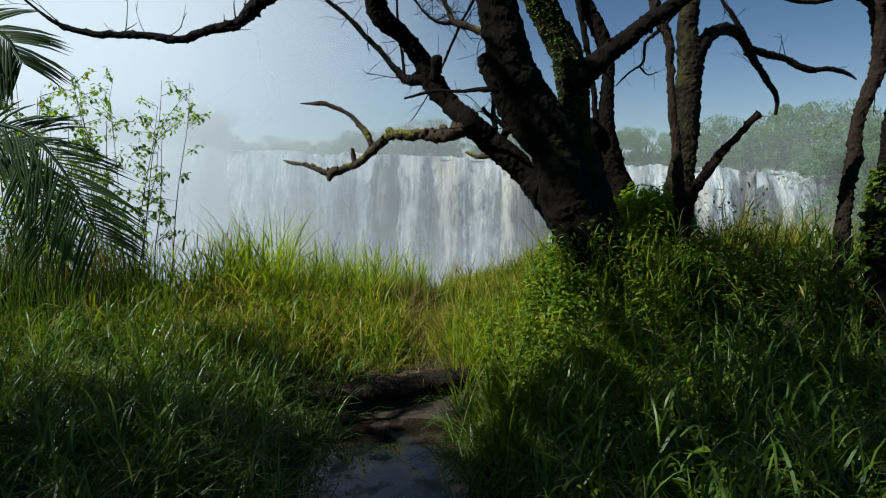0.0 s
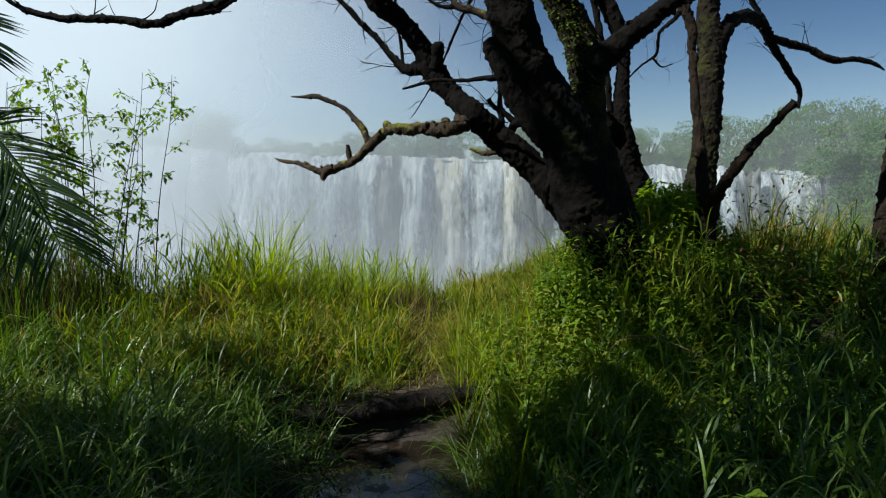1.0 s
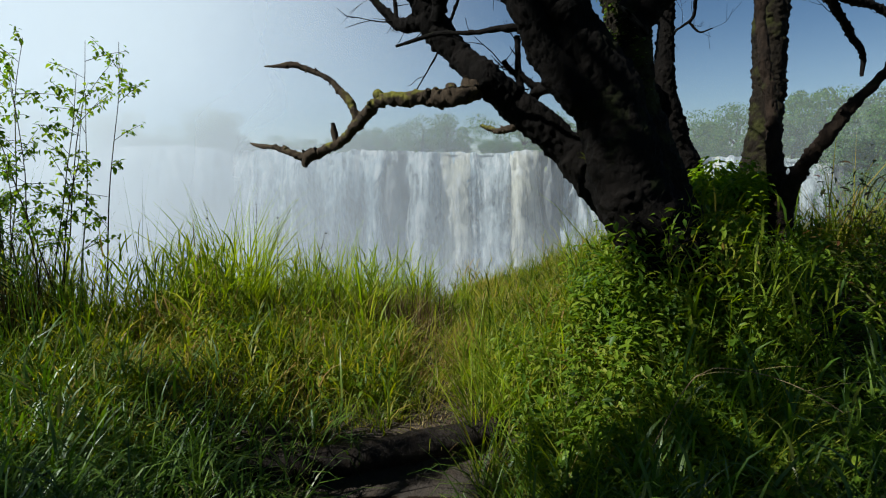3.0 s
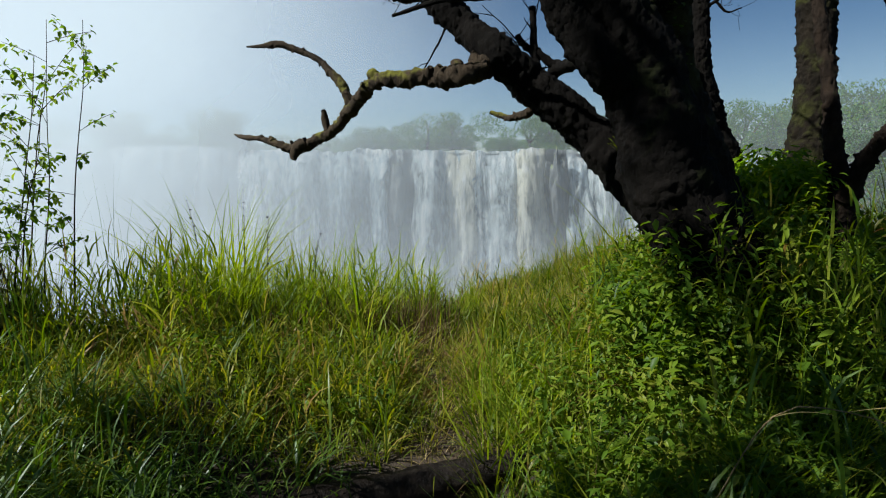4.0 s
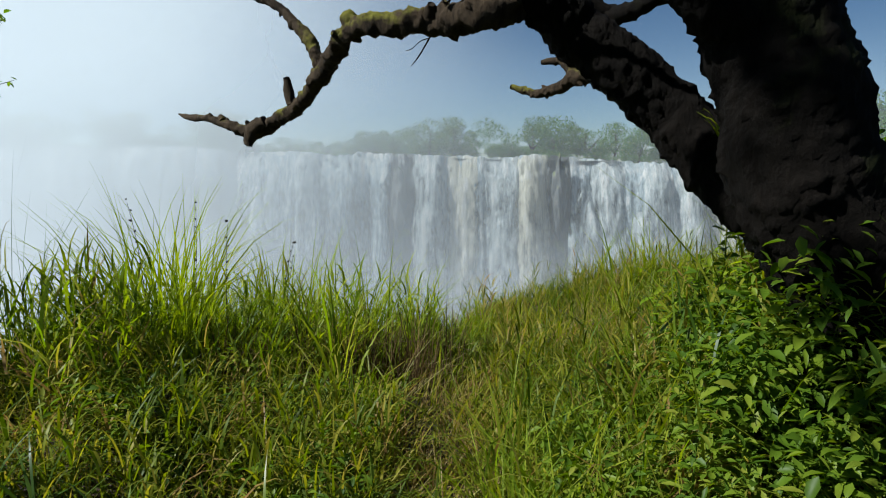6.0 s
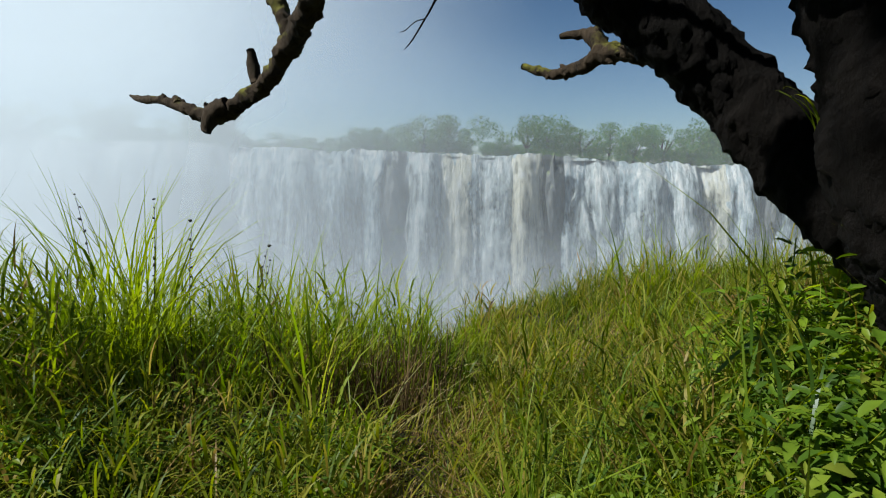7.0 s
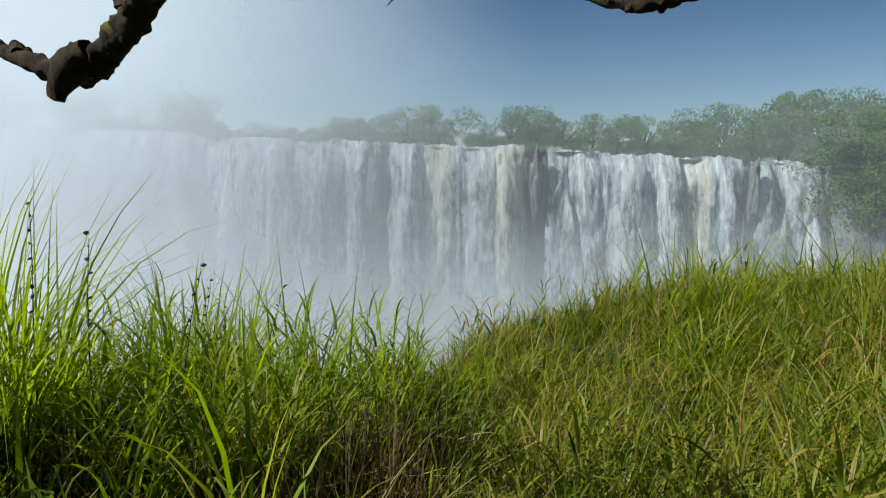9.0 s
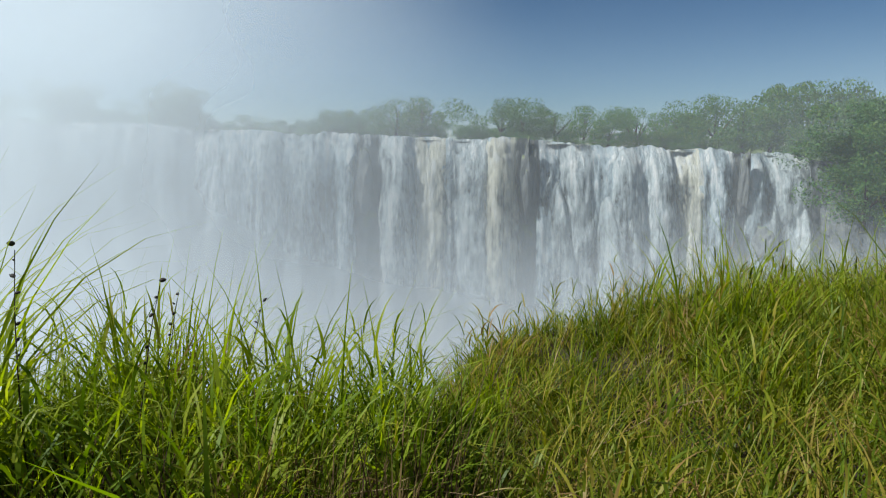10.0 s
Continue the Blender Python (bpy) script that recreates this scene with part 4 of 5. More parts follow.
spurs(curved_tree, CURVED_TREE, 5, 6)


def knobs(t, limbs, names, count, seed, mat):
    """Burls and stumps of lost twigs on the limbs."""
    r = random.Random(seed)
    for _ in range(count):
        pts = limbs[r.choice(names)]
        i = r.randrange(len(pts) - 1)
        f = r.random()
        a = [pts[i][k] * (1 - f) + pts[i + 1][k] * f for k in range(4)]
        d = Vector((r.gauss(0, 0.8), r.gauss(0, 0.8), r.gauss(0.1, 1))).normalized()
        p = Vector(a[:3]) + d * a[3] * 0.6
        s = min(0.03, a[3] * r.uniform(0.35, 0.7))
        piece("knot", tube_mesh("knot", [(*(p), s * 1.2), (*(p + d * a[3] * 0.45), s), (*(p + d * (a[3] * 0.55 + s * 0.9)), s * 0.45)], mat, 8, 0.35, 0.015, seed, t.location), t)


knobs(old_tree, OLD_TREE, ["fishing_limb", "fishing_limb", "twig_limb", "broken_branch"], 52, 9, BARK_PALE)
knobs(old_tree, OLD_TREE, ["overhead_branch", "overhead_branch", "right_limb", "thin_branch"], 34, 10, BARK_SHADED)


def ivy(t, pts, count, seed, size=(0.025, 0.06), lo=0.0, hi=1.0, facing=None):
    r = np.random.default_rng(seed)
    p = np.array(pts)
    f = r.uniform(lo, hi, count) * (len(p) - 1.001)
    i = f.astype(int)
    a = p[i] + (p[i + 1] - p[i]) * (f - i)[:, None]
    ang = r.uniform(0, 2 * math.pi, count) if facing is None else r.normal(facing, 0.6, count)
    rad = a[:, 3] * r.uniform(0.98, 1.14, count)
    base = a[:, :3] + np.stack([np.cos(ang) * rad, np.sin(ang) * rad, r.normal(0, 0.02, count)], -1) - np.array(t.location)
    L = r.uniform(*size, count)
    v, q = leaves(base, L, L * 0.8, ang + r.normal(0, 0.6, count), r.uniform(-0.9, 0.4, count))
    piece("ivy", raw_mesh("ivy", v, q, IVY_LEAF), t, "small bright green ivy leaves on the bark")


ivy(old_tree, OLD_TREE["second_trunk"], 520, 21, (0.012, 0.032), 0.28, 1.0, -2.1)
ivy(edge_tree, EDGE_TREE["trunk"], 500, 25, (0.03, 0.07), 0.0, 0.5)


# ---- log across the path ----
def log():
    pts = [(-1.45, 4.04, 0.06, 0.055), (-1.05, 4.08, 0.115, 0.068), (-0.75, 4.11, 0.135, 0.072), (-0.5, 4.14, 0.15, 0.075), (-0.28, 4.17, 0.175, 0.075), (-0.08, 4.20, 0.205, 0.072), (0.15, 4.25, 0.225, 0.066), (0.4, 4.3, 0.23, 0.055)]
    t = thing("log", (-0.5, 4.1, 0.0), "black wet log lying across the path above the puddle", "log")
    piece("stem", tube_mesh("stem", pts, DEADWOOD, 24, 0.06, 0.02, 2.0, t.location), t)


log()


# ---- grass ----
def scatter(n, x0, x1, y0, y1, keep):
    x, y = rng.uniform(x0, x1, n), rng.uniform(y0, y1, n)
    k = rng.random(n) < keep(x, y)
    return x[k], y[k]


def wet_or_path(x, y):
    """1 on puddle, log and trodden path, 0 on the banks."""
    pud = (((x + 0.22) / 0.52) ** 4 + ((y - 3.0) / 1.1) ** 4 < 1)
    path = np.abs(x - (-0.14 + 0.04 * np.sin(2 * y))) < 0.20 - 0.09 * np.maximum(y - 4.5, 0)
    return np.maximum(pud, path & (y > 3.6) & (y < 6.0)).astype(float)


def grass(name, x, y, per, length, spread, width, lean, droop, mat, label, tone=0.25, segs=4, along=0.25):
    """Clumps of blades: each clump fans out from its own foot."""
    n = len(x)
    size = rng.normal(1.0, tone, n).clip(0.45, 1.7)
    cx, cy, cs = (np.repeat(a, per) for a in (x, y, size))
    m = len(cx)
    ang = rng.uniform(0, 2 * math.pi, m)
    rad = spread * np.sqrt(rng.random(m))
    bx, by = cx + np.cos(ang) * rad, cy + np.sin(ang) * rad
    cs = cs * (1 + 0.3 * wavy(2.3 * cx, 2.3 * cy, 3.0))
    L = length(bx, by) * cs * rng.uniform(0.45, 1.1, m) if callable(length) else length * cs * rng.uniform(0.45, 1.1, m)
    wind = 0.3
    heading = ang + rng.normal(0, 0.7, m)
    heading = np.where(rng.random(m) < along, wind + rng.normal(0, 0.8, m), heading)
    bz = ground_z(bx, by) - 0.02
    v, q = blades(np.stack([bx, by, bz], -1), L, width * rng.uniform(0.6, 1.3, m), heading, np.abs(rng.normal(lean, lean * 0.5, m)), droop * rng.uniform(0.3, 1.5, m), segs)
    ob = new(name, raw_mesh(name, v, q, mat))
    return tagged(ob, label, "grass", kind="stuff")


def culms(name, x, y, height, per, leaf, width, mat, label):
    """Upright stems that carry bent leaves one above the other on alternate sides."""
    n = len(x)
    h = height * rng.uniform(0.55, 1.15, n)
    phi, a = rng.uniform(0, 2 * math.pi, n), np.abs(rng.normal(0.10, 0.08, n))
    foot = np.stack([x, y, ground_z(x, y) - 0.02], -1)
    up = np.stack([np.cos(phi) * np.sin(a), np.sin(phi) * np.sin(a), np.cos(a)], -1)
    sets = [blades(foot, h, np.full(n, 0.005), phi, a, np.full(n, 0.05), 4)]
    face = rng.uniform(0, math.pi, n)
    for k in range(per):
        f = (0.2 + 0.78 * (k + rng.uniform(-0.3, 0.3, n)) / (per - 1)).clip(0.1, 1.0)
        top = f > 0.93
        sets.append(blades(foot + up * (h * f)[:, None], leaf * rng.uniform(0.6, 1.25, n) * (1.1 - 0.35 * f), width * rng.uniform(0.7, 1.3, n), face + k * math.pi + rng.normal(0, 0.5, n),
                           np.where(top, 0.12, rng.uniform(0.3, 0.75, n)), rng.uniform(0.5, 2.1, n), 4))
    v, q = joined(sets)
    return tagged(new(name, raw_mesh(name, v, q, mat)), label, "grass", kind="stuff")


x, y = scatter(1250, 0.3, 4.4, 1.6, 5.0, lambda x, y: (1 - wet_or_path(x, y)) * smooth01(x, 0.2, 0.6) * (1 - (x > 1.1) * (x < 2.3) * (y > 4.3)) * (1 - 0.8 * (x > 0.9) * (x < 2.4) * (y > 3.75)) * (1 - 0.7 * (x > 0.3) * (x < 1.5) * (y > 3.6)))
culms("mound_culms", x, y, 0.46, 6, 0.29, 0.013, GRASS_SHADED, "leafy green grass stems on the shaded mound")
x, y = scatter(80, 0.98, 1.65, 3.85, 4.2, lambda x, y: np.full_like(x, 1.0))
culms("trunk_culms", x, y, 0.58, 7, 0.26, 0.011, GRASS_TALL, "tall leafy grass stems before the foot of the trunk")
x, y = scatter(170, 0.45, 1.5, 4.35, 5.5, lambda x, y: ((x + 0.1) > 0.5 * (y - 3.65)).astype(float))
culms("foot_culms", x, y, 0.42, 6, 0.24, 0.010, GRASS_LIT, "sunlit leafy grass stems beyond the foot of the trunk")
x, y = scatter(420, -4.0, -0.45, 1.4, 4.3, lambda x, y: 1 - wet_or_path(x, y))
culms("puddle_culms", x, y, 0.40, 5, 0.34, 0.011, GRASS_SHADED, "leafy grass stems arching beside the puddle")
x, y = scatter(640, -4.0, -0.15, 6.05, 7.5, lambda x, y: (1 - wet_or_path(x, y)) * smooth01(wavy(3.3 * x, 3.3 * y, 2.0), -0.5, 0.6))
culms("brink_culms", x, y, 0.60, 7, 0.31, 0.0125, GRASS_TALL, "tall leafy grass stems along the brink")
x, y = scatter(360, -3.9, -1.6, 5.0, 6.15, lambda x, y: smooth01(wavy(3.1 * x, 3.1 * y, 1.0), -0.9, 0.3))
culms("bank_culms", x, y, 0.60, 7, 0.32, 0.013, GRASS_TALL, "upright leafy grass stems on the sunlit bank")
x, y = scatter(900, 0.0, 5.0, 5.4, 9.0, lambda x, y: smooth01(wavy(2.1 * x, 2.1 * y, 5.0), -0.5, 0.5))
culms("slope_culms", x, y, 0.44, 6, 0.22, 0.011, GRASS_LIT, "leafy sunlit grass stems on the slope")
x, y = scatter(480, -2.7, -0.3, 4.35, 5.6, lambda x, y: (1 - wet_or_path(x, y)) * smooth01(wavy(3.7 * x, 3.7 * y, 6.0), -0.9, 0.3))
culms("terrace_culms", x, y, 0.30, 6, 0.24, 0.011, GRASS_LIT, "leafy yellow-green grass stems beside the trodden path")
x, y = scatter(150, 0.12, 0.75, 4.7, 6.3, lambda x, y: (1 - wet_or_path(x, y)))
culms("verge_culms", x, y, 0.34, 6, 0.24, 0.010, GRASS_LIT, "leafy sunlit grass stems on the verge of the path")
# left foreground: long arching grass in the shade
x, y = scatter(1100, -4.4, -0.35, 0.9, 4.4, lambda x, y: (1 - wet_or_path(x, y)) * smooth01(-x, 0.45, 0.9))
grass("arching_grass", x, y, 12, lambda x, y: 0.46 + 0.12 * smooth01(-x, 1.5, 3.0), 0.11, 0.011, 0.45, 2.5, GRASS_SHADED, "dark green arching grass in shade beside the puddle", along=0.6)
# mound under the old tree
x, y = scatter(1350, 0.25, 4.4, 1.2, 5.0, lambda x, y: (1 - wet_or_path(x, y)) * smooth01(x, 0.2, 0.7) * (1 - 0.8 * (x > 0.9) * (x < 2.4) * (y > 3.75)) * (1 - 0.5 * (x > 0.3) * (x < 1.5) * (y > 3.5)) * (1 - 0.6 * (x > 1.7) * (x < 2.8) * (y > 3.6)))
grass("mound_grass", x, y, 9, 0.44, 0.10, 0.012, 0.40, 2.4, GRASS_SHADED, "tangled green grass covering the mound round the tree", along=0.4)
x, y = scatter(520, -0.02, 1.3, 3.2, 4.9, lambda x, y: 1 - wet_or_path(x, y))
grass("mound_edge_grass", x, y, 10, 0.50, 0.08, 0.009, 0.3, 1.2, GRASS_TALL, "bright blades standing among the herbs on the mound", 0.35)
x, y = scatter(120, 0.10, 0.42, 2.3, 4.12, lambda x, y: np.full_like(x, 1.0))
grass("overhanging_grass", x, y, 12, 0.40, 0.08, 0.009, 0.5, 2.0, GRASS_SHADED, "long green blades hanging over the edge of the puddle", 0.3)
x, y = scatter(900, 2.1, 5.5, 5.0, 7.6, lambda x, y: np.full_like(x, 1.0))
grass("side_meadow", x, y, 14, 0.58, 0.09, 0.009, 0.2, 1.0, GRASS_LIT, "tall sunlit grass beyond the trees", 0.3)
# left bank on the brink
x, y = scatter(560, -5.0, 0.05, 6.1, 7.6, lambda x, y: (1 - wet_or_path(x, y)) * smooth01(wavy(3 * x, 3 * y), -0.9, 0.3))
grass("tall_grass", x, y, 17, lambda x, y: 0.30 + 0.36 * smooth01(y, 5.9, 6.9) * smooth01(-x, -0.2, 0.6), 0.09, 0.0125, 0.2, 1.3, GRASS_TALL, "tall bright green grass along the brink of the gorge", 0.32)
# right bank
x, y = scatter(4200, -0.8, 6.0, 5.0, 9.8, lambda x, y: (1 - wet_or_path(x, y)) * smooth01(wavy(2.6 * x, 2.6 * y, 1.0), -1.6, 0.0) * (1 - (x < -0.2) * (y < 7.0)))
grass("meadow_grass", x, y, 15, lambda x, y: 0.30 + 0.14 * smooth01(x, 0.5, 2.0), 0.09, 0.0085, 0.28, 1.5, GRASS_LIT, "sunlit yellow-green grass sloping to the brink", 0.32)
x, y = scatter(800, -3.5, 3.5, 5.6, 8.2, lambda x, y: (1 - wet_or_path(x, y)) * smooth01(wavy(3.1 * x, 2.2 * y, 4.0), -0.2, 0.6))
grass("dry_stems", x, y, 6, 0.38, 0.10, 0.005, 0.5, 0.7, STRAW, "brown dry stems tangled in the green grass", 0.4)
x, y = scatter(300, -3.5, 4.5, 5.6, 8.8, lambda x, y: (1 - wet_or_path(x, y)) * ((x < -0.5) | (x > 1.2)))
grass("broad_grass", x, y, 7, 0.55, 0.06, 0.016, 0.22, 0.9, GRASS_TALL, "broad bright green blades standing above the meadow", 0.3)
# Low thatch layer that also puts shade colour under the blades.
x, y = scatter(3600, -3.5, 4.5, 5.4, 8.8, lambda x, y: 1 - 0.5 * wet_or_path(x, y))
grass("dead_thatch_and_shade", x, y, 6, 0.17, 0.09, 0.006, 0.8, 0.8, THATCH_AND_SHADE, "brown dead thatch that also stands in for shade under the green grass", 0.35, segs=2)
# trodden path and the low growth beside it
x, y = scatter(1200, -1.7, 0.6, 4.27, 6.2, lambda x, y: 0.25 + 0.5 * wet_or_path(x, y))
grass("matted_grass", x, y, 5, 0.20, 0.09, 0.007, 1.15, 0.5, GRASS_LIT, "flattened yellow-green grass matted over the path", 0.35)
# Dead stems that also darken the tuft fronts as shade would.
x, y = scatter(230, -2.4, -0.05, 5.95, 6.75, lambda x, y: smooth01(wavy(4 * x, 4 * y, 1.5), -0.9, 0.2))
grass("standing_thatch_shade", x, y, 8, 0.44, 0.07, 0.006, 0.12, 0.5, THATCH_AND_SHADE, "brown dead stems that also darken the foot of the tall grass like shade", 0.35)
x, y = scatter(330, -4.3, -2.75, 4.7, 5.7, lambda x, y: smooth01(wavy(3 * x, 3 * y, 0.4), -1.2, 0.0))
grass("thicket_stems", x, y, 9, 0.62, 0.08, 0.007, 0.16, 0.5, THATCH_AND_SHADE, "dark dead stems crowded under the shrub and palm", 0.35)
x, y = scatter(2600, -2.0, 0.6, 4.27, 6.2, lambda x, y: 0.18 + 0.82 * wet_or_path(x, y))
grass("brown_litter", x, y, 5, 0.16, 0.09, 0.006, 1.2, 0.4, THATCH_AND_SHADE, "brown dead leaves and stems littering the path", 0.35)
x, y = scatter(1500, -0.9, 0.6, 4.27, 6.4, lambda x, y: 0.1 + 0.8 * wet_or_path(x, y))
grass("trampled_straw", x, y, 5, 0.17, 0.07, 0.006, 1.0, 0.7, STRAW, "flattened straw and short grass on the trodden path")
x, y = scatter(1300, -4.0, 0.3, 3.9, 5.75, lambda x, y: 1 - 0.6 * wet_or_path(x, y) * (y > 4.5) - wet_or_path(x, y) * (y <= 4.5) - (y < 4.24) * (x > -1.4))
grass("path_grass", x, y, 11, 0.27, 0.09, 0.009, 0.42, 1.6, GRASS_LIT, "yellow-green grass leaning over the path", 0.35)

# the bank to both sides and behind
x, y = scatter(11000, -9.0, 9.0, -4.0, 6.2, lambda x, y: 1.0 - (x > -4.2) * (x < 4.6) * (y > 0.2) - (np.abs(x) < 0.7))
grass("bank_grass", x, y, 8, 0.42, 0.12, 0.012, 0.3, 1.4, GRASS_SHADED, "rough green grass on the bank about the path", 0.3, segs=3)

BLADE_SHAPES = []
for k in range(14):
    v, q = blades(np.zeros((1, 3)), np.ones(1), np.full(1, rng.uniform(0.007, 0.014)), np.zeros(1), np.full(1, rng.uniform(0.02, 0.12)), np.full(1, rng.choice([0.4, 0.8, 1.2, 1.7, 2.2]) * rng.uniform(0.7, 1.2)), 6)
    BLADE_SHAPES.append(raw_mesh("blade", v, q, GRASS_TALL))


def tuft(at, n, length, spread, label):
    """A tussock: every blade is a piece of its own, leaning out from the foot."""
    r = random.Random(int(1000 * abs(at[0]) + n))
    t = thing("grass_tuft", (*at, float(ground_z(*at))), label, "grass tuft", "tall tufts on the brink")
    for _ in range(n):
        a, d = r.uniform(0, 2 * math.pi), spread * math.sqrt(r.random())
        ob = piece("blade", r.choice(BLADE_SHAPES), t)
        L = length * r.uniform(0.4, 1.08)
        ob.matrix_basis = Matrix.Translation((math.cos(a) * d, math.sin(a) * d, -0.03)) @ Euler((0, abs(r.gauss(0.04, 0.06)) + 0.07 * d / spread * r.random(), a + r.gauss(0, 1.1)), "XYZ").to_matrix().to_4x4() @ Matrix.Diagonal((L, 1.0 + 0.3 * r.random(), L, 1))
    return t


tuft((-1.95, 6.45), 370, 1.40, 0.29, "tall bright green grass tuft on the brink")
tuft((-1.55, 6.6), 110, 0.95, 0.28, "medium bright green grass tuft on the brink")
tuft((-1.15, 6.75), 120, 1.08, 0.22, "medium green grass tuft on the brink")
tuft((-0.75, 6.9), 130, 1.0, 0.2, "medium green grass tuft on the brink")
tuft((-0.42, 7.15), 60, 0.95, 0.12, "medium green grass tuft on the brink")
tuft((-2.35, 6.0), 120, 0.7, 0.24, "medium green grass tuft on the brink")
tuft((-2.9, 5.6), 90, 0.6, 0.24, "medium green grass tuft on the brink")
tuft((1.75, 8.1), 150, 0.9, 0.3, "tall sunlit grass tuft on the slope")
tuft((0.12, 7.5), 60, 0.6, 0.12, "dark green grass tuft on the slope")
tuft((2.6, 8.3), 110, 0.8, 0.3, "tall sunlit grass tuft on the slope")
tuft((1.3, 7.2), 90, 0.55, 0.25, "matted yellow-green grass tuft on the slope")


def fork_grass(at, n):
    """A few blades rooted in the crook of the old tree."""
    r = random.Random(77)
    t = thing("fork_grass", at, "small green grass tuft rooted in the crook of the tree", "grass tuft")
    for _ in range(n):
        L = r.uniform(0.08, 0.24)
        ob = piece("blade", r.choice(BLADE_SHAPES), t)
        ob.matrix_basis = Matrix.Translation((r.gauss(0, 0.02), r.gauss(0, 0.015), -0.03)) @ Euler((0, r.uniform(0.05, 0.6), r.uniform(0, 6.28)), "XYZ").to_matrix().to_4x4() @ Matrix.Diagonal((L, 0.6, L, 1))


fork_grass((0.74, 4.53, 1.56), 18)


# ---- herbs on the mound ----
def herbs(name, count, x0, x1, y0, y1, height, leaf, mat, label, keep=None, per=26):
    x, y = rng.uniform(x0, x1, count), rng.uniform(y0, y1, count)
    if keep is not None:
        k = rng.random(count) < keep(x, y)
        x, y = x[k], y[k]
    n = len(x)
    h = height(x, y) * rng.uniform(0.6, 1.1, n)
    heading = rng.uniform(0, 2 * math.pi, n)
    lean = rng.uniform(0, 0.35, n)
    f = np.tile(np.linspace(0.18, 1.0, per), n)
    X, Y, H, A, T = (np.repeat(a, per) for a in (x, y, h, heading, lean))
    b = np.stack([X + np.cos(A) * T * H * f, Y + np.sin(A) * T * H * f, ground_z(X, Y) + H * f], -1)
    phi = np.tile(np.arange(per) * 2.4, n) + A + rng.normal(0, 0.3, len(f))
    reach = leaf * rng.uniform(0.2, 1.2, len(f))
    b[:, 0] += np.cos(phi) * reach
    b[:, 1] += np.sin(phi) * reach
    L = leaf * np.repeat(rng.uniform(0.6, 1.5, n), per) * rng.uniform(0.6, 1.3, len(f))
    sets = [leaves(b, L, L * np.repeat(rng.uniform(0.22, 0.5, n), per), phi + rng.normal(0, 0.3, len(f)), rng.normal(-0.15, 0.35, len(f)))]
    v, q = joined(sets)
    ob = new(name, raw_mesh(name, v, q, mat))
    return tagged(ob, label, "herbs", kind="stuff")


herbs("herb_patch", 600, 0.25, 1.5, 3.3, 4.9, lambda x, y: 0.30 + 0.32 * np.exp(-(((x - 0.95) / 0.5) ** 2 + ((y - 4.1) / 0.5) ** 2)), 0.044, HERB, "dense soft green herbs covering the mound beside the trunk", lambda x, y: smooth01(x, 0.2, 0.6))
def fern_cushion(clumps, seed):
    """Ferns heaped between the trunks: each clump is a dome of small drooping leaflets on thin stems."""
    r = np.random.default_rng(seed)
    sets = []
    for _ in range(clumps):
        x, y = r.uniform(1.34, 2.12), r.uniform(4.85, 5.45)
        top = 1.50 - 0.30 * ((x - 1.68) / 0.45) ** 2 + r.normal(0, 0.06)
        rad = r.uniform(0.10, 0.19)
        n = 170
        d = r.normal(0, 1, (n, 3))
        d[:, 2] = np.abs(d[:, 2]) * 0.9 - 0.25
        d /= np.linalg.norm(d, axis=1)[:, None]
        p = np.array([x, y, top - rad]) + d * rad * r.uniform(0.5, 1.08, (n, 1))
        L = r.uniform(0.030, 0.062, n)
        sets.append(leaves(p, L, L * 0.42, np.arctan2(d[:, 1], d[:, 0]) + r.normal(0, 0.5, n), r.normal(-0.35, 0.35, n)))
        k = 5
        foot = np.stack([x + r.normal(0, 0.05, k), y + r.normal(0, 0.05, k), np.full(k, float(ground_z(x, y)) - 0.02)], -1)
        long = np.full(k, top - rad - float(ground_z(x, y)))
        v, q = blades(foot, long, np.full(k, 0.008), r.uniform(0, 6.28, k), np.abs(r.normal(0.05, 0.04, k)), np.full(k, 0.1), 3)
        sets.append((v, np.concatenate([q[:, [0, 1, 2]], q[:, [0, 2, 3]]])))
    v, q = joined(sets)
    return tagged(new("fern_heap", raw_mesh("fern_heap", v, q, FERN)), "feathery green ferns, brightened as if sunlit, heaped between the trunks", "ferns", kind="stuff")


fern_cushion(52, 61)
herbs("herb_patch", 190, 0.8, 1.7, 4.65, 5.35, lambda x, y: np.full_like(x, 0.42), 0.045, FERN, "green herbs and ferns, brightened as if sunlit, at the foot of the trunk", lambda x, y: ((x + 0.1) > 0.68 * (y - 3.65)).astype(float))
herbs("herb_patch", 420, 1.0, 3.0, 3.7, 4.9, lambda x, y: np.full_like(x, 0.24), 0.045, HERB, "low shaded green herbs in the hollow under the trees")
herbs("herb_patch", 130, 0.55, 1.35, 3.95, 4.3, lambda x, y: np.full_like(x, 0.62), 0.045, HERB, "tall soft green herbs against the foot of the trunk")
herbs("herb_patch", 260, 0.6, 3.2, 2.2, 3.8, lambda x, y: np.full_like(x, 0.30), 0.06, HERB, "scattered green herbs in the shaded grass")
herbs("herb_patch", 40, 2.7, 3.6, 4.0, 4.8, lambda x, y: np.full_like(x, 0.4), 0.06, RED_LEAF, "reddish brown herbs beside the edge of the grass")
herbs("herb_patch", 16, 1.95, 2.3, 4.2, 4.5, lambda x, y: np.full_like(x, 0.75), 0.04, RED_LEAF, "thin reddish shrub beside the forked sapling")
herbs("herb_patch", 60, -1.6, -0.32, 4.45, 5.6, lambda x, y: np.full_like(x, 0.26), 0.042, HERB, "low green herbs beside the path")


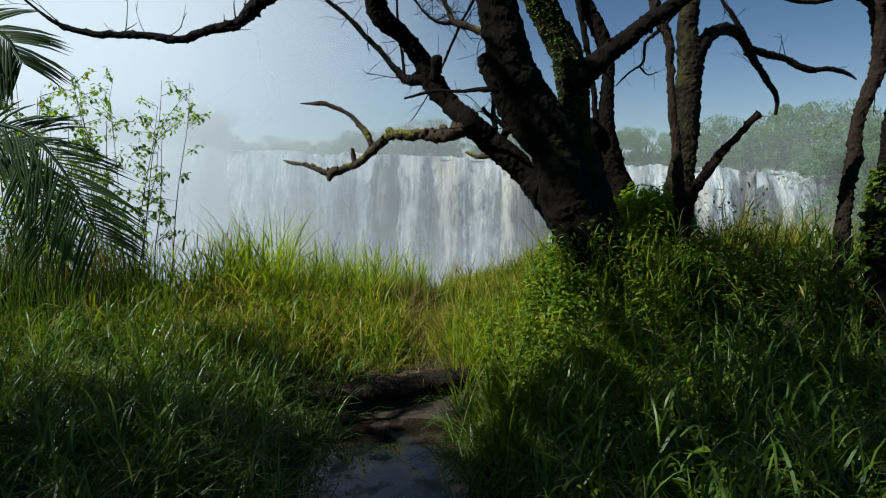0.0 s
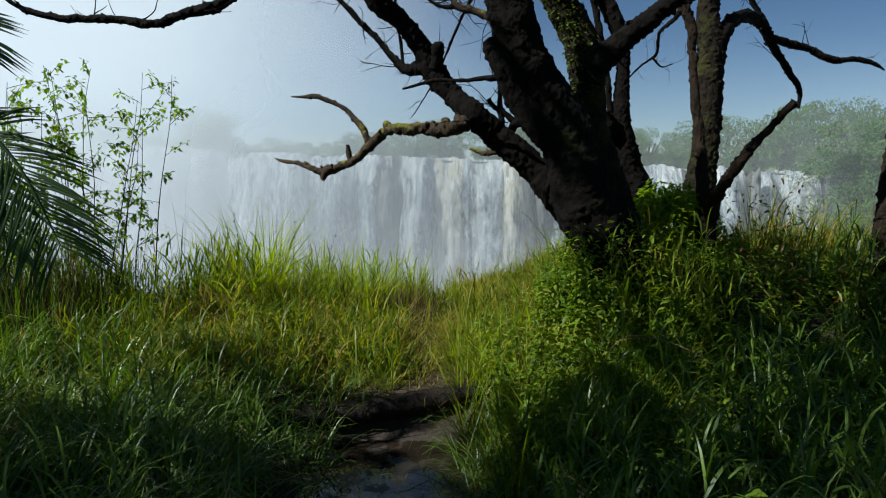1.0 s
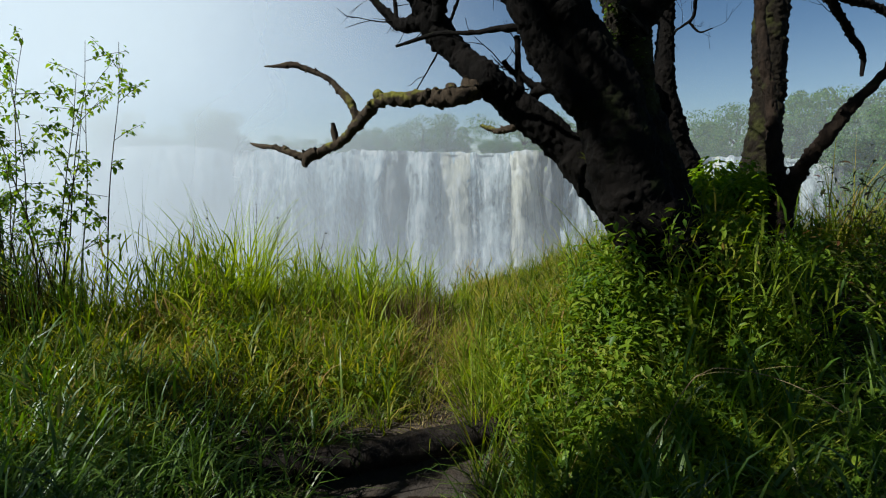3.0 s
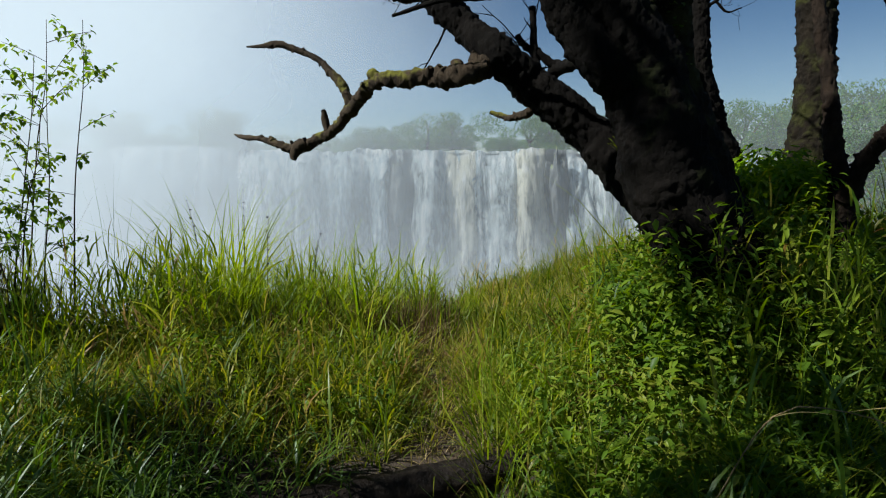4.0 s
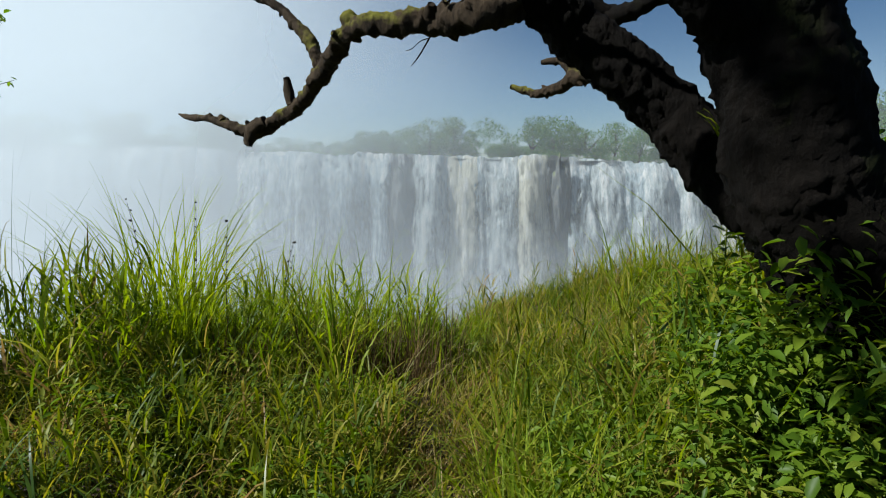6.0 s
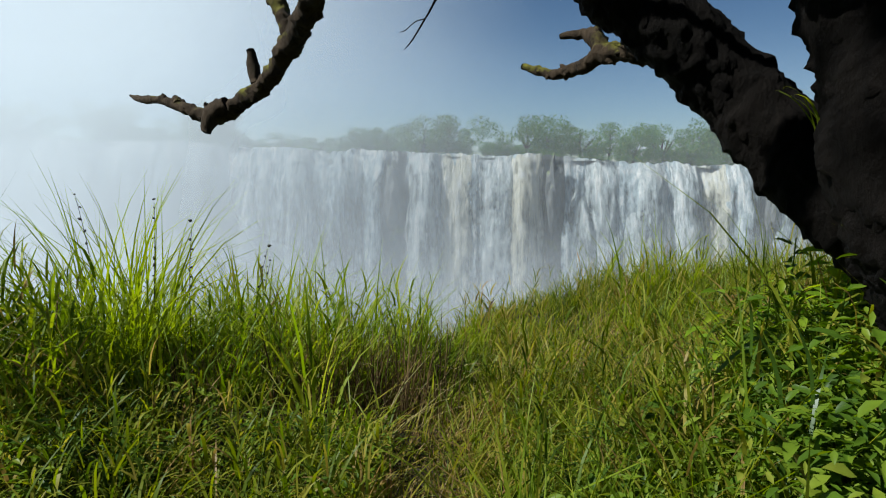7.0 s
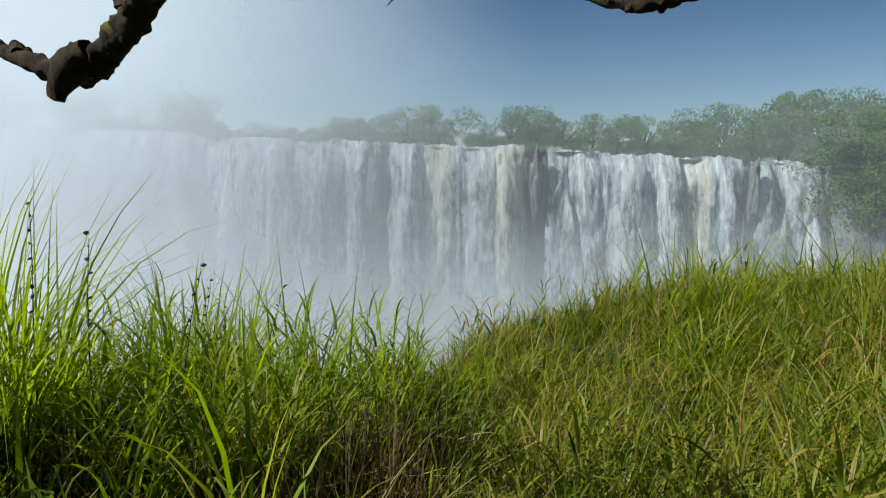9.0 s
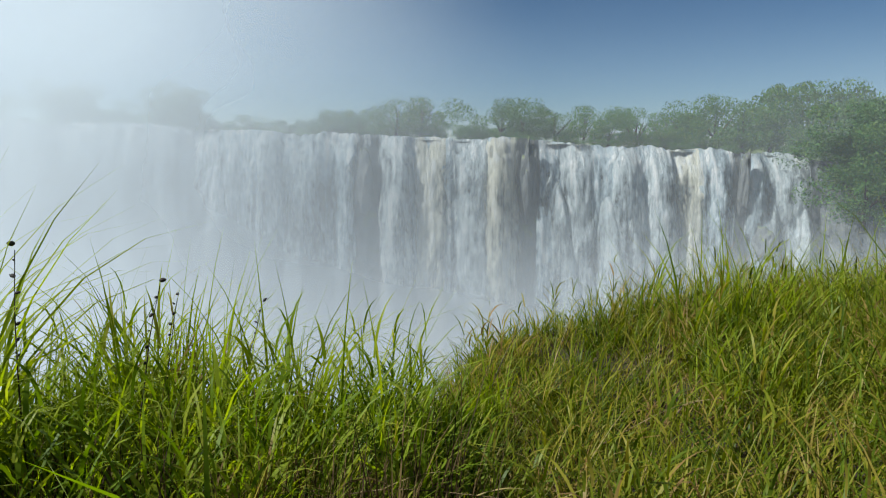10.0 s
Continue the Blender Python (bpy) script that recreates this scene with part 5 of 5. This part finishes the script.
# ---- shrub and reeds beside the puddle ----
def shrub(stems, seed):
    r = random.Random(seed)
    t = thing("shrub", (-2.3, 4.9, float(ground_z(-2.3, 4.9))), "thin-stemmed leafy shrub with small bright green leaves", "shrub")
    o = t.location
    bases = []
    for _ in range(stems):
        x, y = r.uniform(-3.95, -2.55), r.uniform(4.7, 5.5)
        z = float(ground_z(x, y)) - 0.03
        top = r.uniform(1.2, 2.12)
        lean = (r.gauss(0.02, 0.12), r.gauss(0, 0.1))
        line = []
        for k in range(7):
            f = k / 6
            line.append((x + lean[0] * f * top + r.gauss(0, 0.012), y + lean[1] * f * top + r.gauss(0, 0.012), z + top * f, 0.0048 * (1 - f) + 0.0018))
        piece("stem", tube_mesh("stem", line, BARK_PALE, 5, 0.1, 0.08, seed, o), t)
        for _ in range(10):
            f = r.uniform(0.34, 1.0)
            i = min(int(f * 6), 5)
            p = Vector(line[i][:3]).lerp(Vector(line[i + 1][:3]), f * 6 - i)
            d = Vector((r.gauss(0.05, 0.8), r.gauss(0, 0.8), r.uniform(0.1, 0.8))).normalized()
            L = r.uniform(0.12, 0.34)
            tw = [(*p, 0.0022), (*(p + d * L * 0.5 + Vector((0, 0, 0.01))), 0.0022), (*(p + d * L), 0.0014)]
            piece("twig", tube_mesh("twig", tw, BARK_PALE, 4, 0.1, 0.1, seed, o), t)
            for _ in range(16):
                bases.append(p + d * L * r.uniform(0.3, 1.05) + Vector((r.gauss(0, 0.015), r.gauss(0, 0.015), r.gauss(0, 0.015))))
    b = np.array([tuple(v - o) for v in bases])
    L = rng.uniform(0.024, 0.054, len(b))
    v, q = leaves(b, L, L * 0.6, rng.uniform(0, 6.28, len(b)), rng.normal(-0.5, 0.5, len(b)))
    piece("foliage", raw_mesh("foliage", v, q, SHRUB_LEAF), t, "small oval bright green leaves")


shrub(36, 31)
x, y = scatter(260, -5.0, -2.0, 4.3, 5.5, lambda x, y: 0.16 + 0.84 * smooth01(-x, 2.3, 3.2))
grass("reeds", x, y, 10, 1.0, 0.10, 0.0045, 0.12, 0.35, GRASS_SHADED, "tall thin reeds and stems below the shrub", 0.3)


# ---- palm ----
def frond(t, line, length, seed, count=44):
    """A feather leaf: a tapering midrib and pairs of narrow leaflets."""
    r = np.random.default_rng(seed)
    o = np.array(t.location)
    p = np.array(line, float)
    f = np.linspace(0.1, 1, count) * (len(p) - 1.0001)
    i = f.astype(int)
    c = p[i] + (p[i + 1] - p[i]) * (f - i)[:, None]
    d = p[i + 1] - p[i]
    d /= np.linalg.norm(d, axis=1)[:, None]
    rib = piece("frond", tube_mesh("frond", [(*q, 0.012 * (1 - k / len(p)) + 0.003) for k, q in enumerate(line)], PALM_LEAF, 6, 0.05, 0.06, seed, o), t)
    for s in (-1, 1):
        side = np.cross(d, np.array([0.25, -0.95, 0.2])) * s
        side /= np.linalg.norm(side, axis=1)[:, None]
        way = side * 0.75 + d * 0.75 + r.normal(0, 0.06, (count, 3))
        way /= np.linalg.norm(way, axis=1)[:, None]
        shape = np.sin(np.linspace(0.25, 2.75, count)) ** 0.5
        L = length * shape * r.uniform(0.85, 1.05, count)
        nrm = np.cross(way, np.array([0.2, -0.9, 0.3]))
        nrm /= np.linalg.norm(nrm, axis=1)[:, None]
        for k in range(count):
            vs = []
            for g, w in ((0, 0.3), (0.3, 1.0), (0.65, 0.8), (1.0, 0.05)):
                q = c[k] + way[k] * L[k] * g - np.array([0, 0, 0.10]) * g * g * L[k] / 0.4 - o
                vs += [q - nrm[k] * 0.0078 * w, q + np.array([0, -0.004, 0]) * w, q + nrm[k] * 0.0078 * w]
            fs = []
            for a in range(3):
                for b in range(2):
                    fs.append((a * 3 + b, a * 3 + b + 1, a * 3 + b + 4, a * 3 + b + 3))
            ob = piece("leaflet", raw_mesh("leaflet", np.array(vs), np.array(fs), PALM_LEAF), rib)


palm = thing("palm", (-3.6, 3.9, float(ground_z(-3.6, 3.9))), "low wild palm with dark glossy arching fronds", "palm")
frond(palm, [(-2.96, 3.77, 1.99), (-2.65, 3.72, 1.98), (-2.43, 3.66, 1.91), (-2.27, 3.62, 1.76), (-2.12, 3.56, 1.55), (-2.00, 3.52, 1.31)], 0.48, 41)
frond(palm, [(-3.10, 3.54, 2.53), (-2.71, 3.50, 2.56), (-2.46, 3.44, 2.49), (-2.34, 3.42, 2.40), (-2.28, 3.41, 2.29)], 0.36, 42)
frond(palm, [(-3.19, 3.95, 1.86), (-2.87, 3.91, 1.89), (-2.62, 3.85, 1.82), (-2.51, 3.81, 1.57), (-2.46, 3.77, 1.26)], 0.38, 43)


# ---- unseen leafy trees added behind the viewer to shade the puddle and the trunk ----
def added_shade_tree(at, centre, radii, count, seed):
    r = np.random.default_rng(seed)
    t = thing("added_shade_tree", at, "unseen leafy tree added so its crown shades the path", "tree", "shade trees over the path")
    o = np.array(at)
    c = np.array(centre)
    piece("trunk", tube_mesh("trunk", [(*at, 0.25), (at[0] + 0.1, at[1] + 0.1, 2.5, 0.2), (at[0] * 0.6 + c[0] * 0.4, at[1] * 0.6 + c[1] * 0.4, 4.2, 0.15), (*c, 0.07)], BARK_SHADED, 12, 0.15, 0.2, seed, at), t)
    d = r.normal(0, 1, (count, 3))
    d /= np.linalg.norm(d, axis=1)[:, None]
    p = c + d * r.random((count, 1)) ** 0.4 * np.array(radii) - o
    L = r.uniform(0.14, 0.26, count)
    v, q = leaves(p, L, L * 0.6, r.uniform(0, 6.28, count), r.normal(-0.2, 0.4, count))
    piece("crown", raw_mesh("crown", v, q, SHRUB_LEAF), t)


added_shade_tree((-9.5, -3.4, 0.0), (-7.45, 0.25, 6.3), (3.15, 1.8, 0.8), 2700, 71)
added_shade_tree((-3.0, -4.6, 0.0), (-2.55, 1.2, 6.3), (1.95, 2.1, 0.8), 1550, 72)
added_shade_tree((-6.6, -4.2, 0.0), (-5.1, 1.25, 6.2), (1.1, 1.0, 0.6), 460, 75)
added_shade_tree((3.2, -5.4, 0.0), (1.8, -2.6, 7.0), (2.8, 2.6, 0.9), 1300, 73)


# ---- single plants that stand out of the grass ----
def dark_material():
    m, nt = material("dark_seed_husk")
    n = noise_of(nt, coords(nt), 80, 3)
    p = node(nt, "ShaderNodeBsdfPrincipled", Roughness=0.7)
    nt.links.new(ramp(nt, n, [(0.3, (0.008, 0.006, 0.005)), (0.7, (0.04, 0.026, 0.016))]), p.inputs["Base Color"])
    finish(nt, p.outputs[0])
    return m


HUSK = dark_material()
STALK = bark_material("dry_stalk", (0.10, 0.07, 0.035), (0.28, 0.20, 0.10), (0.12, 0.13, 0.04), 0.66)


def seed_stalk(x, y, top, pods, seed, lean=(0.05, 0.0)):
    r = random.Random(seed)
    z0 = float(ground_z(x, y))
    t = thing("seed_stalk", (x, y, z0), "thin dark stalk with blackened seed pods above the grass", "seed stalk", "dead stalks in the grass")
    h = top - z0
    line = [(x + lean[0] * f * f * h + r.gauss(0, 0.004), y + lean[1] * f * h, z0 - 0.02 + h * f, 0.0032 * (1 - f) + 0.0013) for f in (0, 0.2, 0.4, 0.6, 0.8, 1.0)]
    piece("stem", tube_mesh("stem", line, HUSK, 5, 0.1, 0.06, seed, t.location), t)
    for k in range(pods):
        f = 1.0 - 0.42 * k / max(pods, 1)
        c = Vector((x + lean[0] * f * f * h, y + lean[1] * f * h, z0 + h * f))
        d = Vector((r.gauss(0, 1), r.gauss(0, 1), r.gauss(0.3, 0.5))).normalized()
        s = r.uniform(0.0035, 0.0075)
        a = c + d * s * 1.2
        piece("seed_pod", tube_mesh("seed_pod", [(*(a - d * s * 1.6), s * 0.25), (*(a - d * s * 0.6), s), (*(a + d * s * 0.8), s * 0.9), (*(a + d * s * 1.9), s * 0.2)], HUSK, 7, 0.3, 0.006, seed, t.location), t)


for args in ((-1.57, 6.53, 1.15, 8, 1), (-1.72, 6.42, 1.28, 9, 2), (-1.30, 6.75, 0.98, 6, 3, (0.15, 0)), (-1.39, 7.2, 0.82, 7, 4, (0.12, 0)), (-1.08, 7.3, 0.76, 6, 5, (0.18, 0)), (-2.05, 6.5, 1.3, 7, 6, (-0.08, 0)), (0.10, 7.6, 0.62, 0, 7, (0.35, 0))):
    seed_stalk(*args)


def dry_stalk(points, seed):
    t = thing("dry_stalk", points[0], "fallen dry grass stalk lying across the green blades", "stalk", "fallen stalks on the brink")
    n = len(points)
    piece("stem", tube_mesh("stem", [(*p, 0.0024 * (1 - 0.5 * k / n)) for k, p in enumerate(points)], STALK, 6, 0.12, 0.05, seed, points[0]), t)
    r = random.Random(seed)
    for k in range(1, n):
        p = Vector(points[k])
        d = (Vector(points[k]) - Vector(points[k - 1])).normalized()
        v, q = blades(np.array([[0.0, 0.0, 0.0]]), np.array([r.uniform(0.16, 0.3)]), np.array([0.008]), np.array([math.atan2(d.y, d.x) + r.gauss(0, 0.3)]), np.array([1.1]), np.array([r.uniform(0.3, 0.8)]), 5)
        ob = piece("leaf", raw_mesh("leaf", v, q, STRAW), t)
        ob.location = p - Vector(points[0])


dry_stalk([(-0.95, 6.15, 0.30), (-0.65, 6.22, 0.40), (-0.35, 6.30, 0.42), (-0.05, 6.36, 0.36), (0.2, 6.42, 0.28)], 11)
dry_stalk([(-0.80, 6.05, 0.26), (-0.50, 6.08, 0.33), (-0.20, 6.14, 0.33), (0.10, 6.22, 0.27)], 12)
dry_stalk([(0.55, 7.0, 0.20), (0.85, 7.05, 0.33), (1.12, 7.1, 0.36), (1.35, 7.2, 0.30)], 13)
dry_stalk([(0.72, 3.44, 0.50), (0.86, 3.37, 0.83), (1.02, 3.30, 0.87), (1.18, 3.24, 0.82), (1.28, 3.20, 0.76)], 14)


def broadleaf(x, y, h, size, count, seed, label="broad-leaved bright green seedling among the grass"):
    r = np.random.default_rng(seed)
    z0 = float(ground_z(x, y))
    t = thing("broadleaf_plant", (x, y, z0), label, "plant", "broad-leaved seedlings")
    piece("stem", tube_mesh("stem", [(x, y, z0 - 0.02, 0.004), (x + 0.01, y, z0 + h * 0.5, 0.0035), (x + 0.015, y - 0.01, z0 + h, 0.002)], SHRUB_LEAF, 6, 0.05, 0.05, seed, t.location), t)
    for k in range(count):
        f = 0.35 + 0.65 * k / count
        v, q = leaves(np.array([[0.012 * f, -0.005 * f, h * f]]), np.array([size * r.uniform(0.7, 1.1)]), np.array([size * 0.6]), np.array([k * 2.4 + r.normal(0, 0.2)]), np.array([r.uniform(-0.2, 0.45)]))
        piece("leaf", raw_mesh("leaf", v, q, HERB), t)


for k, (x, y, h, s, n) in enumerate(((1.33, 3.35, 0.34, 0.085, 7), (1.22, 3.22, 0.26, 0.07, 6), (1.45, 3.5, 0.3, 0.07, 6), (0.95, 3.7, 0.42, 0.06, 9), (1.05, 4.0, 0.5, 0.07, 10), (0.75, 4.05, 0.45, 0.055, 10), (1.2, 3.85, 0.45, 0.075, 9),
                                     (-0.62, 4.9, 0.22, 0.05, 8), (-0.9, 4.7, 0.2, 0.05, 7), (0.45, 4.3, 0.4, 0.05, 9), (1.55, 3.9, 0.5, 0.08, 8), (1.8, 3.7, 0.4, 0.07, 8), (0.62, 4.5, 0.46, 0.055, 14), (0.78, 4.8, 0.52, 0.06, 15), (0.72, 5.05, 0.42, 0.055, 14), (0.95, 5.0, 0.58, 0.06, 15), (0.55, 4.2, 0.42, 0.05, 12), (0.85, 4.6, 0.5, 0.06, 14), (0.68, 4.7, 0.4, 0.05, 14))):
    broadleaf(x, y, h, s, n, 200 + k)
